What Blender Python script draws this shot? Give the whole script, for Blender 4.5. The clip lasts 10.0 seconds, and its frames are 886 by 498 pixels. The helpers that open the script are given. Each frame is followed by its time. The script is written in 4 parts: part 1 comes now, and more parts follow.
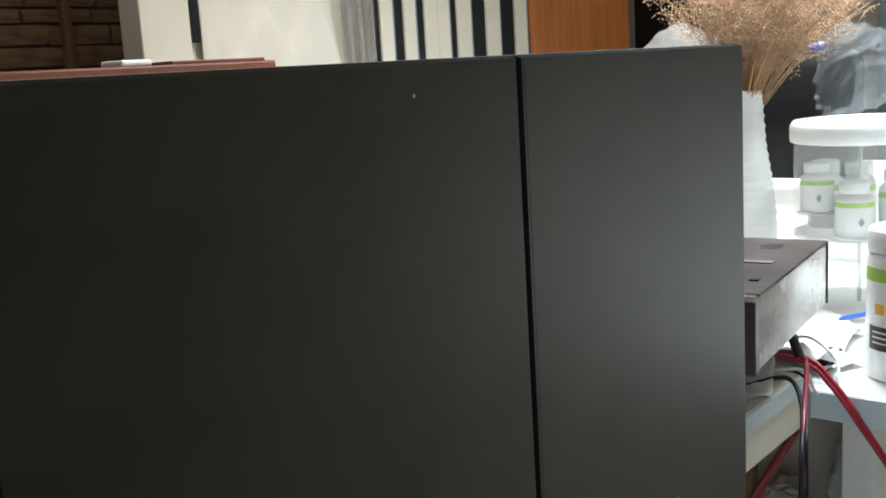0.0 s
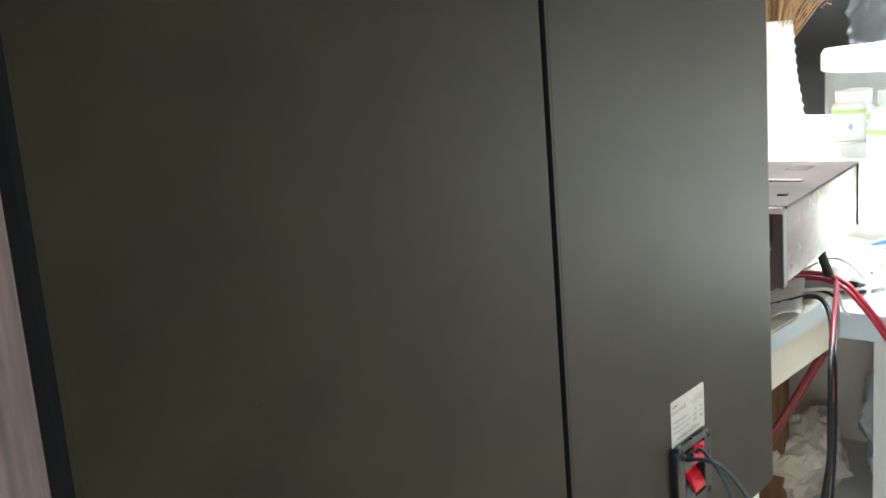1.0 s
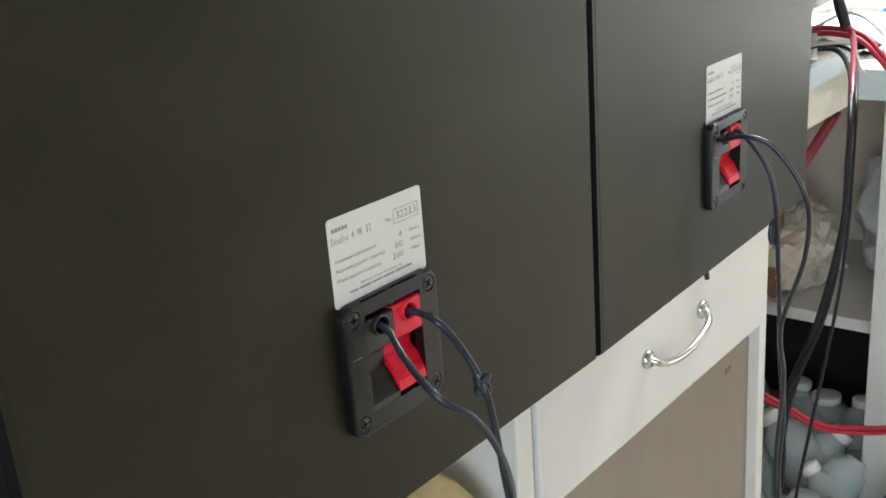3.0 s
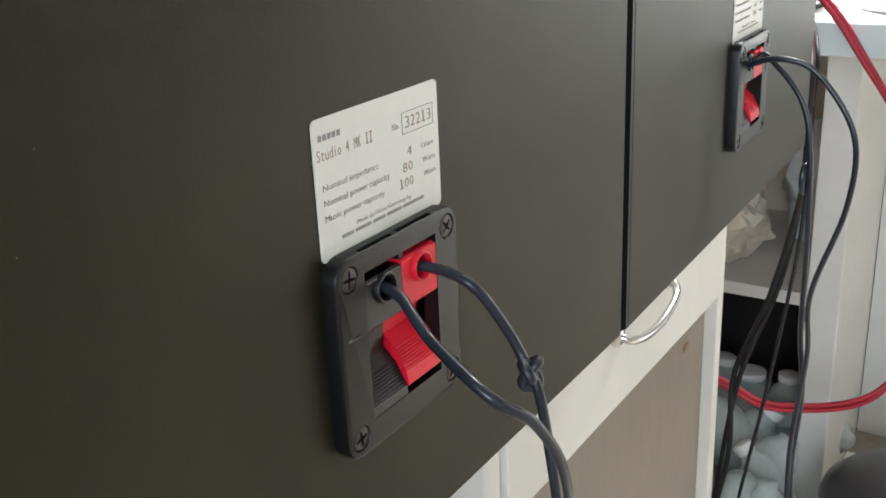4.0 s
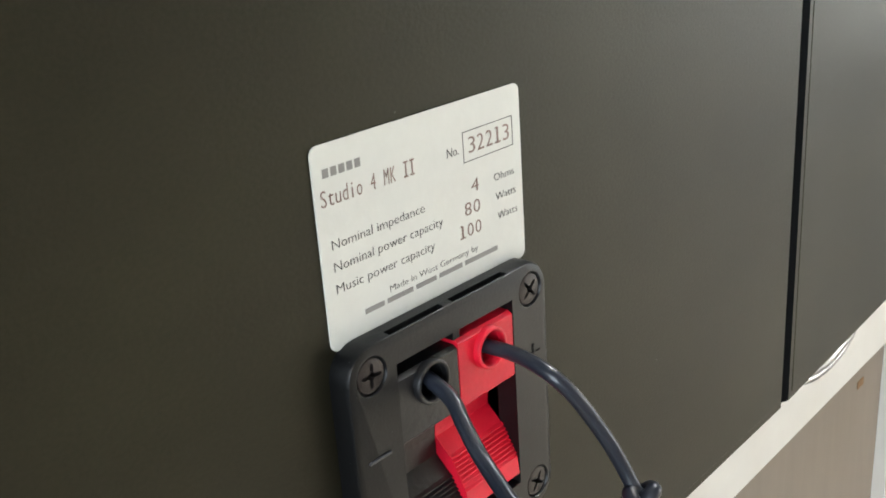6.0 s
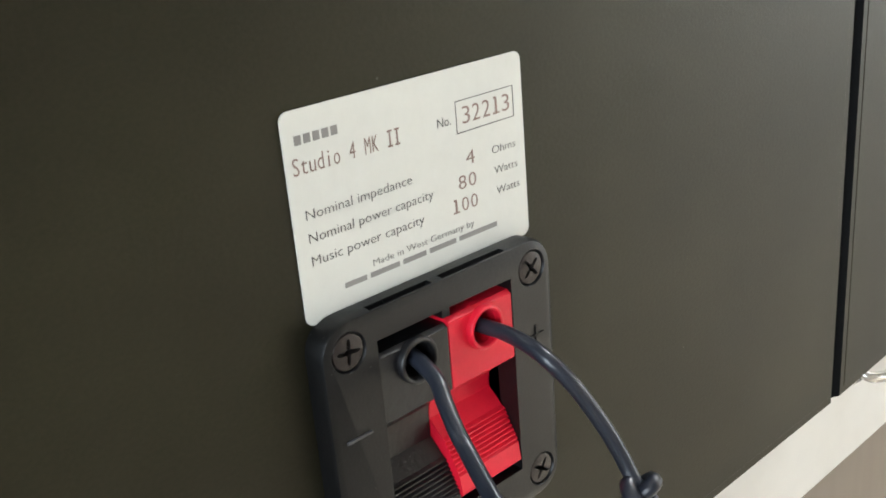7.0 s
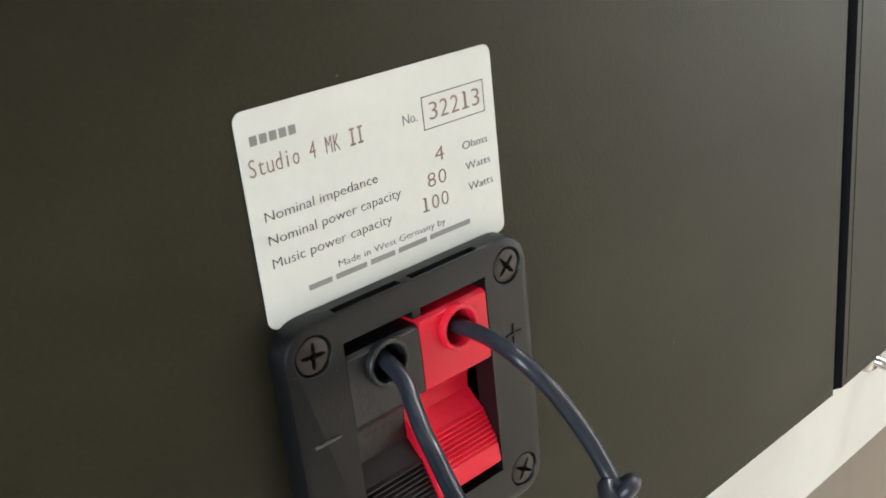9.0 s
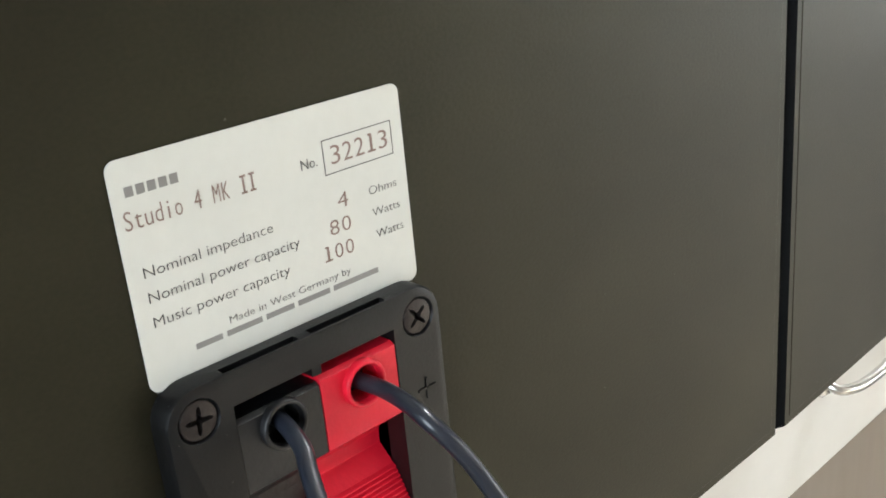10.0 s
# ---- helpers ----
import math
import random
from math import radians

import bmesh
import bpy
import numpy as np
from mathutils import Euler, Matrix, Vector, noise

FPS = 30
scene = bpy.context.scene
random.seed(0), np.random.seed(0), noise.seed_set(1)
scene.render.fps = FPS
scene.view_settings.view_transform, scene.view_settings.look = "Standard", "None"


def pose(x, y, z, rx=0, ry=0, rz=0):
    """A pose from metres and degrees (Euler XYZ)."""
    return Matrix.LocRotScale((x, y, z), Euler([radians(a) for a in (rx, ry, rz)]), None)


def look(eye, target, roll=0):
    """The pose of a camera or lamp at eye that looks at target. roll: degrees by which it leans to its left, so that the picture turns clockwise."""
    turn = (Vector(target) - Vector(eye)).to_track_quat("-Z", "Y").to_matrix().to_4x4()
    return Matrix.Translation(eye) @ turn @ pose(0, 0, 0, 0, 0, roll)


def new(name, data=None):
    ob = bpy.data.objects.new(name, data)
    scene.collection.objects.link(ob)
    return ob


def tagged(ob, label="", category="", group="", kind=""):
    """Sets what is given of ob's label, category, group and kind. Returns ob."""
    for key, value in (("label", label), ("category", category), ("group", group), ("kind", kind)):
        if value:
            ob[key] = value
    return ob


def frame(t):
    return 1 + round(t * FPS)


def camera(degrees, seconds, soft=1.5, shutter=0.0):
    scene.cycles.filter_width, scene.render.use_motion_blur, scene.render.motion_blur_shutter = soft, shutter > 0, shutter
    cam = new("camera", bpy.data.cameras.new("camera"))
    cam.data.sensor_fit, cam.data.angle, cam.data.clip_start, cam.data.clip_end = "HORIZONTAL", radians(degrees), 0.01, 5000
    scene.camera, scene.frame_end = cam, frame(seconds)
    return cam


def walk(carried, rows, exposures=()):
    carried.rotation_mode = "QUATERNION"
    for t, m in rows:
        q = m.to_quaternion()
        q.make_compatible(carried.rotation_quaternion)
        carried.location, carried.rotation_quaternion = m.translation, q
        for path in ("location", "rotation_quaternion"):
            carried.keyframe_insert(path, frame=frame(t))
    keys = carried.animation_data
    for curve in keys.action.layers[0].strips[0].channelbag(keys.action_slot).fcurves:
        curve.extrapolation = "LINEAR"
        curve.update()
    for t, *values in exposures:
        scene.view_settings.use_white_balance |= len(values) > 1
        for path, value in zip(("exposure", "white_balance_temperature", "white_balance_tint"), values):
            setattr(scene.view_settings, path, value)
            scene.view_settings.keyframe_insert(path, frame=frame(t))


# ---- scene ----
cam = camera(46.5, 10.0, soft=1.8)
PATH = [
    (0, (-0.5105, -0.3560, 1.2510), (1.0070, 0.9015, 0.9040), -3.5),
    (0.5, (-0.5160, -0.3785, 1.2220), (0.9785, 0.9000, 0.8610), -4.1),
    (1, (-0.5285, -0.3745, 1.1915), (0.9350, 0.9280, 0.7890), -4.6),
    (1.5, (-0.5232, -0.3740, 1.1555), (0.9290, 0.9210, 0.6940), -4.8),
    (2, (-0.52557, -0.36348, 1.12526), (0.92935, 0.89688, 0.58242), -3.91),
    (2.5, (-0.50551, -0.33792, 1.07442), (0.94654, 0.89868, 0.47248), -3.95),
    (3, (-0.46689, -0.28318, 1.0191), (0.97647, 0.9356, 0.36238), -4.51),
    (4.5, (-0.36901, -0.12669, 0.95254), (1.23052, 0.84569, 0.24827), -1.79),
    (5, (-0.35576, -0.1168, 0.95323), (1.2006, 0.92668, 0.25401), -2.09),
    (6.5, (-0.29462, -0.13581, 0.93818), (0.99963, 1.21567, 0.23221), -4.76),
    (7, (-0.29206, -0.13791, 0.93671), (0.9563, 1.25376, 0.22618), -4.94),
    (7.5, (-0.28521, -0.13767, 0.93318), (0.95653, 1.26541, 0.23359), -5.74),
    (8, (-0.28595, -0.13893, 0.93642), (0.94137, 1.27468, 0.23259), -6.15),
    (8.5, (-0.28584, -0.1389, 0.93808), (0.92923, 1.27876, 0.22126), -6.20),
    (9, (-0.28172, -0.14134, 0.93583), (0.92894, 1.27631, 0.21157), -6.33),
    (9.5, (-0.27627, -0.14028, 0.93655), (0.95203, 1.26159, 0.21125), -6.16),
    (10, (-0.26429, -0.13948, 0.93706), (0.99843, 1.24047, 0.22906), -5.51),
]
EXPOSURE = [(0.0, -1.2, 5450, 3), (0.5, -1.02, 5500, 4), (1.0, -0.12, 5650, 4), (1.5, -0.12, 5700, 5), (2.0, -0.18, 5750, 5), (2.5, -0.22, 5750, 5), (3.0, -0.10, 5700, 6), (4.5, 0.00, 5850, 8), (6.5, 0.29, 5800, 7), (10.0, 0.30, 5800, 7)]
walk(cam, [(t, look(eye, target, roll)) for t, eye, target, roll in PATH], EXPOSURE)

# ---- light ----
world = bpy.data.worlds.new("world")
world.use_nodes = True
world.node_tree.nodes["Background"].inputs[0].default_value = (0.9, 0.95, 1.0, 1)
world.node_tree.nodes["Background"].inputs[1].default_value = 0.05
scene.world = world


def area_lamp(name, eye, target, w, h, watts, color, spread=180):
    d = bpy.data.lights.new(name, "AREA")
    d.shape, d.size, d.size_y, d.energy, d.color = "RECTANGLE", w, h, watts, color
    d.spread = radians(spread)
    ob = new(name, d)
    ob.matrix_basis = look(eye, target)
    return ob


# added unseen fill lights: behind the south and west wall openings, and overhead
# Low south fill gives the right of the speaker backs their sheen.
area_lamp("low_south_fill_light", (3.05, -1.66, 0.58), (3.05, 0.0, 0.56), 1.4, 1.0, 33, (1.0, 0.98, 0.92))
# Added overhead fill, set behind the panel plane to lighten the desk alone.
area_lamp("desk_overhead_fill_light", (1.55, 0.30, 2.45), (1.55, 0.30, 0), 0.2, 1.2, 130, (1.0, 0.955, 0.89), 115)
# Unseen warm fill added to lighten the far side of the room.
area_lamp("room_overhead_fill_light", (0.9, 1.0, 2.52), (0.9, 1.0, 0), 1.2, 0.25, 20, (1.0, 0.74, 0.48))
# West fill added to light the space under the corner desk.
area_lamp("west_fill_light", (-1.67, -0.75, 1.10), (0.0, -0.75, 1.05), 1.0, 1.2, 35, (0.94, 0.98, 1.0))
# Added overhead fill: brightens the floor that the speaker backs reflect.
area_lamp("floor_bounce_fill_light", (2.0, -1.0, 2.52), (2.0, -1.0, 0), 1.2, 0.2, 78, (1.0, 0.96, 0.88), 72)


# ---- materials ----
def mat(name, color, rough=0.5, metal=0.0, var=0.15, scale=8.0, fine=120.0, bump=0.1, spec=0.5, stretch=(1, 1, 1), alpha=1.0, trans=0.0, dark=None):
    m = bpy.data.materials.new(name)
    m.use_nodes = True
    n, l = m.node_tree.nodes, m.node_tree.links
    b = n["Principled BSDF"]
    b.inputs["Roughness"].default_value = rough
    b.inputs["Metallic"].default_value = metal
    b.inputs["Specular IOR Level"].default_value = spec
    b.inputs["Alpha"].default_value = alpha
    b.inputs["Transmission Weight"].default_value = trans
    tc = n.new("ShaderNodeTexCoord")
    mp = n.new("ShaderNodeMapping")
    mp.inputs["Scale"].default_value = stretch
    l.new(tc.outputs["Object"], mp.inputs["Vector"])
    big, small = n.new("ShaderNodeTexNoise"), n.new("ShaderNodeTexNoise")
    for t, s in ((big, scale), (small, fine)):
        t.inputs["Scale"].default_value = s
        t.inputs["Detail"].default_value = 5
        l.new(mp.outputs[0], t.inputs["Vector"])
    add = n.new("ShaderNodeMath")
    add.operation = "MULTIPLY_ADD"
    add.inputs[1].default_value = 0.45
    l.new(small.outputs["Fac"], add.inputs[0])
    l.new(big.outputs["Fac"], add.inputs[2])
    ramp = n.new("ShaderNodeValToRGB")
    c0 = dark or tuple(c * (1 - var) for c in color)
    c1 = tuple(min(1, c * (1 + var * 0.6)) for c in color)
    ramp.color_ramp.elements[0].position, ramp.color_ramp.elements[1].position = 0.45, 0.98
    ramp.color_ramp.elements[0].color, ramp.color_ramp.elements[1].color = (*c0, 1), (*c1, 1)
    l.new(add.outputs[0], ramp.inputs[0])
    l.new(ramp.outputs[0], b.inputs["Base Color"])
    if bump:
        bp = n.new("ShaderNodeBump")
        bp.inputs["Strength"].default_value = bump
        bp.inputs["Distance"].default_value = 0.002
        l.new(small.outputs["Fac"], bp.inputs["Height"])
        l.new(bp.outputs[0], b.inputs["Normal"])
    return m


M_BACK = mat("black_textured_vinyl", (0.0132, 0.0121, 0.0068), 0.47, var=0.6, scale=16, fine=1300, bump=0.042, spec=0.26, stretch=(0.7, 1, 1))
M_BACK.node_tree.nodes["Principled BSDF"].inputs["Specular Tint"].default_value = (1.0, 0.95, 0.72, 1)
# Black edge, deepened so the chamfers paint in the seam's shade too.
M_EDGE = mat("black_edge_and_seam_shade", (0.005, 0.005, 0.005), 0.75, fine=500, spec=0.08)
# Flat black for black parts and for shade painted into recesses.
M_GAP = mat("flat_black_and_recess_shade", (0.006, 0.006, 0.006), 0.9)
M_WOOD = mat("walnut_veneer", (0.19, 0.135, 0.12), 0.42, var=0.65, scale=5, fine=30, stretch=(7, 7, 0.5), bump=0.05)
M_LABEL = mat("cream_label_card", (0.60, 0.597, 0.545), 0.45, var=0.05, scale=30, fine=400, bump=0.03)
M_INK = mat("dark_grey_ink", (0.085, 0.08, 0.075), 0.7, bump=0)
M_BARINK = mat("grey_print_bars", (0.24, 0.23, 0.21), 0.7, bump=0)
M_PRINT = mat("brown_dot_print_ink", (0.25, 0.175, 0.145), 0.8, bump=0)
M_PLATE = mat("charcoal_moulded_plastic", (0.0040, 0.0041, 0.0044), 0.36, var=0.3, scale=40, fine=1800, bump=0.05, spec=0.32)
# Raised mark, a lighter grey than the plate.
M_MARK = mat("lighter_moulded_mark", (0.06, 0.06, 0.065), 0.4, bump=0)
M_RED = mat("red_plastic", (0.62, 0.006, 0.026), 0.45, var=0.1, scale=60, fine=900, bump=0.06, spec=0.35)
M_BLACKP = mat("black_plastic", (0.0055, 0.0055, 0.0065), 0.40, var=0.15, fine=600, bump=0.08)
M_SCREW = mat("dark_steel", (0.030, 0.024, 0.022), 0.34, metal=0.5, var=0.4, scale=300, fine=1500, bump=0.1)
M_CABLE = mat("black_cable_rubber", (0.018, 0.021, 0.030), 0.28, var=0.2, fine=300, bump=0.05)
M_CABLE2 = mat("black_power_cable_rubber", (0.010, 0.010, 0.012), 0.5, var=0.2, fine=300, bump=0.05, spec=0.3)
M_REDCABLE = mat("red_cable_rubber", (0.34, 0.010, 0.030), 0.4, var=0.2, fine=200, bump=0.05)
M_WHITEP = mat("white_laminate", (0.73, 0.72, 0.68), 0.45, var=0.06, scale=4, fine=60, bump=0.02)
M_WHITE2 = mat("grey_white_laminate", (0.74, 0.74, 0.71), 0.45, var=0.08, scale=4, fine=60, bump=0.02)
M_PANEL = mat("beige_grey_board", (0.28, 0.24, 0.20), 0.55, var=0.12, scale=5, fine=80, stretch=(1, 1, 0.2), bump=0.03)
M_CHROME = mat("chrome", (0.62, 0.61, 0.59), 0.22, metal=1.0, var=0.1, fine=200, bump=0.02)
# Dark brown mottling paints blurred reflections into the casing's colour.
M_AMP = mat("casing_with_painted_reflections", (0.20, 0.185, 0.175), 0.2, metal=0.0, spec=0.7, var=0.35, scale=9, fine=80, bump=0.03, dark=(0.10, 0.065, 0.05))
M_AMPTOP = mat("brown_black_metal", (0.042, 0.032, 0.028), 0.7, metal=0.0, var=0.6, scale=9, fine=90, bump=0.03, spec=0.18)
M_TAPE = mat("dusty_tape", (0.12, 0.10, 0.095), 0.8, var=0.2)
M_AMPF = mat("dark_maroon_plastic", (0.020, 0.012, 0.015), 0.35)
M_CERAMIC = mat("white_ceramic", (0.82, 0.82, 0.80), 0.35, var=0.03, bump=0.02)
M_STRAW = mat("dried_grass", (0.40, 0.28, 0.19), 0.9, var=0.45, scale=40, bump=0, spec=0.08)
M_STEM = mat("dried_stem", (0.38, 0.23, 0.11), 0.8, var=0.3, scale=30, bump=0)
M_BAG = mat("blue_tinted_plastic_film", (0.50, 0.55, 0.58), 0.16, var=0.3, scale=12, fine=75, bump=0.6, alpha=0.10, stretch=(1, 2.5, 0.7))
M_FILM = mat("clear_plastic_film", (0.58, 0.54, 0.49), 0.18, var=0.2, scale=10, fine=50, bump=0.4, alpha=0.32)
M_CLEAR = mat("clear_acrylic", (0.80, 0.83, 0.82), 0.08, var=0.05, bump=0, alpha=0.22)
M_BLUE = mat("blue_plastic", (0.03, 0.09, 0.35), 0.35)
M_GREEN = mat("lime_green_print", (0.42, 0.62, 0.10), 0.5, var=0.1)
M_PAPER = mat("white_paper", (0.80, 0.80, 0.78), 0.7, var=0.06, scale=15, bump=0.05)
M_BROWNCARD = mat("brown_fibreboard", (0.26, 0.15, 0.07), 0.7, var=0.4, scale=12, fine=90, stretch=(5, 5, 0.6), bump=0.1)
M_ORANGE = mat("orange_wood_veneer", (0.50, 0.17, 0.045), 0.35, var=0.3, scale=4, fine=40, stretch=(6, 6, 0.5), bump=0.03)
M_CREAM = mat("cream_painted_board", (0.78, 0.71, 0.59), 0.5, var=0.08, scale=3)
M_DARKWOOD = mat("dark_red_brown_wood", (0.15, 0.04, 0.018), 0.5, var=0.35, scale=6, stretch=(0.6, 6, 6))
M_BRICK = mat("dark_brown_stone", (0.32, 0.19, 0.10), 0.8, var=0.6, scale=2.5, fine=22, bump=0.6)
M_MORTAR = mat("brown_mortar", (0.16, 0.09, 0.05), 0.9, var=0.3, bump=0.3)
M_CLOTH = mat("cream_cloth", (0.74, 0.68, 0.58), 0.85, var=0.08, scale=4, fine=300, bump=0.1)
M_WALL = mat("off_white_wall_paint", (0.70, 0.67, 0.60), 0.75, var=0.06, scale=2.5, fine=90, bump=0.06)
# Darker than the other walls, to dim what the speaker backs reflect.
M_WALL2 = mat("taupe_wall_paint", (0.42, 0.39, 0.35), 0.75, var=0.08, scale=2.5, fine=90, bump=0.06)
M_CEIL = mat("white_ceiling_paint", (0.78, 0.77, 0.74), 0.8, var=0.04, scale=2)
M_FLOOR = mat("beige_floor_tile", (0.32, 0.28, 0.225), 0.35, var=0.3, scale=5, fine=60, bump=0.05)
M_VOID = mat("black_recess_shade", (0.014, 0.011, 0.011), 0.6, var=0.3)
M_GLASSB = mat("pale_translucent_plastic", (0.68, 0.79, 0.78), 0.06, var=0.15, bump=0.03, alpha=0.52)
M_STEEL = mat("dark_grey_enamel", (0.06, 0.06, 0.065), 0.3, var=0.2)
M_YELLOW = mat("yellowed_paper", (0.62, 0.50, 0.25), 0.8, var=0.3, scale=25, bump=0.2)
M_GREYDOOR = mat("blue_grey_painted_door", (0.26, 0.31, 0.33), 0.5, var=0.1)

M_CREAMW = mat("cream_laminate", (0.72, 0.69, 0.58), 0.45, var=0.08, scale=5, fine=60, bump=0.02)
M_FILM2 = mat("white_plastic_film", (0.72, 0.76, 0.78), 0.3, var=0.12, scale=14, fine=60, bump=0.2)
M_CLEAR2 = mat("frosted_acrylic", (0.80, 0.80, 0.78), 0.3, var=0.05, bump=0, alpha=0.55)
M_REDDARK = mat("dark_red_rubber", (0.17, 0.012, 0.024), 0.4, var=0.2, fine=200, bump=0.05)
M_EDGEBAND = mat("pale_blue_edge_band", (0.60, 0.68, 0.71), 0.35, var=0.06, scale=6, fine=60, bump=0.02)
M_BRASS = mat("worn_brass", (0.55, 0.42, 0.22), 0.3, metal=0.9, var=0.2)
M_BLUEGREY = mat("blue_grey_plastic", (0.22, 0.32, 0.38), 0.45, var=0.1)
M_BROWNINK = mat("dark_brown_ink", (0.05, 0.032, 0.028), 0.5, bump=0)
M_YELLOWP = mat("yellow_ink", (0.75, 0.45, 0.06), 0.5, bump=0)
M_MATTBLACK = mat("matt_black_plastic", (0.008, 0.007, 0.007), 0.75, var=0.2, fine=300, bump=0.1, spec=0.15)


def add_specks(m, scale, reach, color):
    """Sparse specks of dust on a plain dark surface."""
    n, l = m.node_tree.nodes, m.node_tree.links
    b = n["Principled BSDF"]
    old = b.inputs["Base Color"].links[0].from_socket
    tc, vo, lt, mx = n.new("ShaderNodeTexCoord"), n.new("ShaderNodeTexVoronoi"), n.new("ShaderNodeMath"), n.new("ShaderNodeMix")
    vo.inputs["Scale"].default_value = scale
    lt.operation, lt.inputs[1].default_value = "LESS_THAN", reach
    mx.data_type = "RGBA"
    mx.inputs[7].default_value = (*color, 1)
    l.new(tc.outputs["Object"], vo.inputs["Vector"])
    l.new(vo.outputs["Distance"], lt.inputs[0])
    l.new(lt.outputs[0], mx.inputs[0])
    l.new(old, mx.inputs[6])
    l.new(mx.outputs[2], b.inputs["Base Color"])


add_specks(M_BACK, 80, 0.020, (0.06, 0.06, 0.055))
add_specks(M_PLATE, 420, 0.035, (0.12, 0.12, 0.12))


# ---- mesh helpers ----
def mesh_of(bm, name, material, smooth=False):
    me = bpy.data.meshes.new(name)
    bm.normal_update()
    bm.to_mesh(me)
    bm.free()
    for m in (material if isinstance(material, (list, tuple)) else [material]):
        me.materials.append(m)
    if smooth:
        for p in me.polygons:
            p.use_smooth = True
    return me


def part(name, bm, material, parent, label="", smooth=False):
    ob = new(name, mesh_of(bm, name, material, smooth))
    ob.parent = parent
    if label:
        ob["label"] = label
    return ob


def thing(name, label, category, group="", kind="", at=None, bm=None, material=None, smooth=False):
    ob = new(name, mesh_of(bm, name, material, smooth) if bm else None)
    if at is not None:
        ob.matrix_basis = at
    return tagged(ob, label, category, group, kind)


def box(x0, x1, y0, y1, z0, z1, bev=0.0, seg=2, bm=None):
    own = bmesh.new()
    bmesh.ops.create_cube(own, size=1.0)
    for v in own.verts:
        v.co = Vector(((x0, x1)[v.co.x > 0], (y0, y1)[v.co.y > 0], (z0, z1)[v.co.z > 0]))
    if bev:
        bmesh.ops.bevel(own, geom=own.edges[:] + own.verts[:], offset=bev, segments=seg, profile=0.5, affect="EDGES")
    if bm is None:
        return own
    return join(bm, own)


def join(bm, other, m=None):
    me = bpy.data.meshes.new("tmp")
    if m is not None:
        other.transform(m)
    other.to_mesh(me)
    other.free()
    bm.from_mesh(me)
    bpy.data.meshes.remove(me)
    return bm


def lathe(profile, seg=40, caps=True):
    bm = bmesh.new()
    rings = []
    for r, z in profile:
        rings.append([bm.verts.new((r * math.cos(2 * math.pi * i / seg), r * math.sin(2 * math.pi * i / seg), z)) for i in range(seg)])
    for a, b in zip(rings, rings[1:]):
        for i in range(seg):
            bm.faces.new((a[i], a[(i + 1) % seg], b[(i + 1) % seg], b[i]))
    if caps:
        bm.faces.new(rings[0][::-1])
        bm.faces.new(rings[-1])
    return bm


def spline(pts, n=10):
    pts = [Vector(p) for p in pts]
    q = [2 * pts[0] - pts[1]] + pts + [2 * pts[-1] - pts[-2]]
    out = []
    for i in range(1, len(q) - 2):
        a, b, c, d = q[i - 1:i + 3]
        for k in range(n):
            t = k / n
            out.append(0.5 * (2 * b + (c - a) * t + (2 * a - 5 * b + 4 * c - d) * t * t + (3 * b - a - 3 * c + d) * t ** 3))
    return out + [pts[-1]]


def tube(pts, r, n=10, seg=10, bm=None, taper=None):
    bm = bm or bmesh.new()
    path = spline(pts, n)
    ref, rings = None, []
    for i, p in enumerate(path):
        d = (path[min(i + 1, len(path) - 1)] - path[max(i - 1, 0)]).normalized()
        ref = (ref - d * ref.dot(d)).normalized() if ref else d.orthogonal().normalized()
        s = d.cross(ref)
        rr = r if taper is None else r + (taper - r) * i / (len(path) - 1)
        rings.append([bm.verts.new(p + rr * (ref * math.cos(2 * math.pi * k / seg) + s * math.sin(2 * math.pi * k / seg))) for k in range(seg)])
    for a, b in zip(rings, rings[1:]):
        for k in range(seg):
            bm.faces.new((a[k], a[(k + 1) % seg], b[(k + 1) % seg], b[k]))
    bm.faces.new(rings[0][::-1])
    bm.faces.new(rings[-1])
    return bm


def crumple(bm, amount, size, seed=0):
    off = Vector((seed * 7.1, seed * 3.3, seed * 1.7))
    for v in bm.verts:
        v.co += noise.noise_vector(v.co / size + off) * amount + noise.noise_vector(v.co / (size * 0.35) + off) * amount * 0.35
    return bm


# ---- setting ----
def setting(name, bm, material, label, category):
    return tagged(new(name, mesh_of(bm, name, material)), label, category, kind="structure")


X0, X1, Y0, Y1, H = -1.6, 4.2, -1.6, 3.0, 2.6
setting("floor", box(X0 - 0.1, X1 + 0.1, Y0 - 0.1, Y1 + 0.1, -0.1, 0.0), M_FLOOR, "plain beige tiled floor", "floor")
setting("ceiling", box(X0 - 0.1, X1 + 0.1, Y0 - 0.1, Y1 + 0.1, H, H + 0.1), M_CEIL, "plain white painted ceiling", "ceiling")
setting("wall_north", box(X0 - 0.1, X1 + 0.1, Y1, Y1 + 0.1, 0, H), M_WALL, "off-white painted wall", "wall")
# Opening and frame are added for the low fill light; neither is seen.
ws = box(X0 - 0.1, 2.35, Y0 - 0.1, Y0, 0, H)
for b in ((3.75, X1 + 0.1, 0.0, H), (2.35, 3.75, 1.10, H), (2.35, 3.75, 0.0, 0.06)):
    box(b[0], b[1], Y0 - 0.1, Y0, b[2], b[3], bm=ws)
setting("wall_south", ws, M_WALL2, "taupe painted wall with an added low light opening", "wall")
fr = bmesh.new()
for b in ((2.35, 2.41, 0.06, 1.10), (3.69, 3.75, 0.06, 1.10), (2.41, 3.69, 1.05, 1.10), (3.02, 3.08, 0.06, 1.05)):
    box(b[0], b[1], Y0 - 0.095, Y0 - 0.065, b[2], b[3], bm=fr)
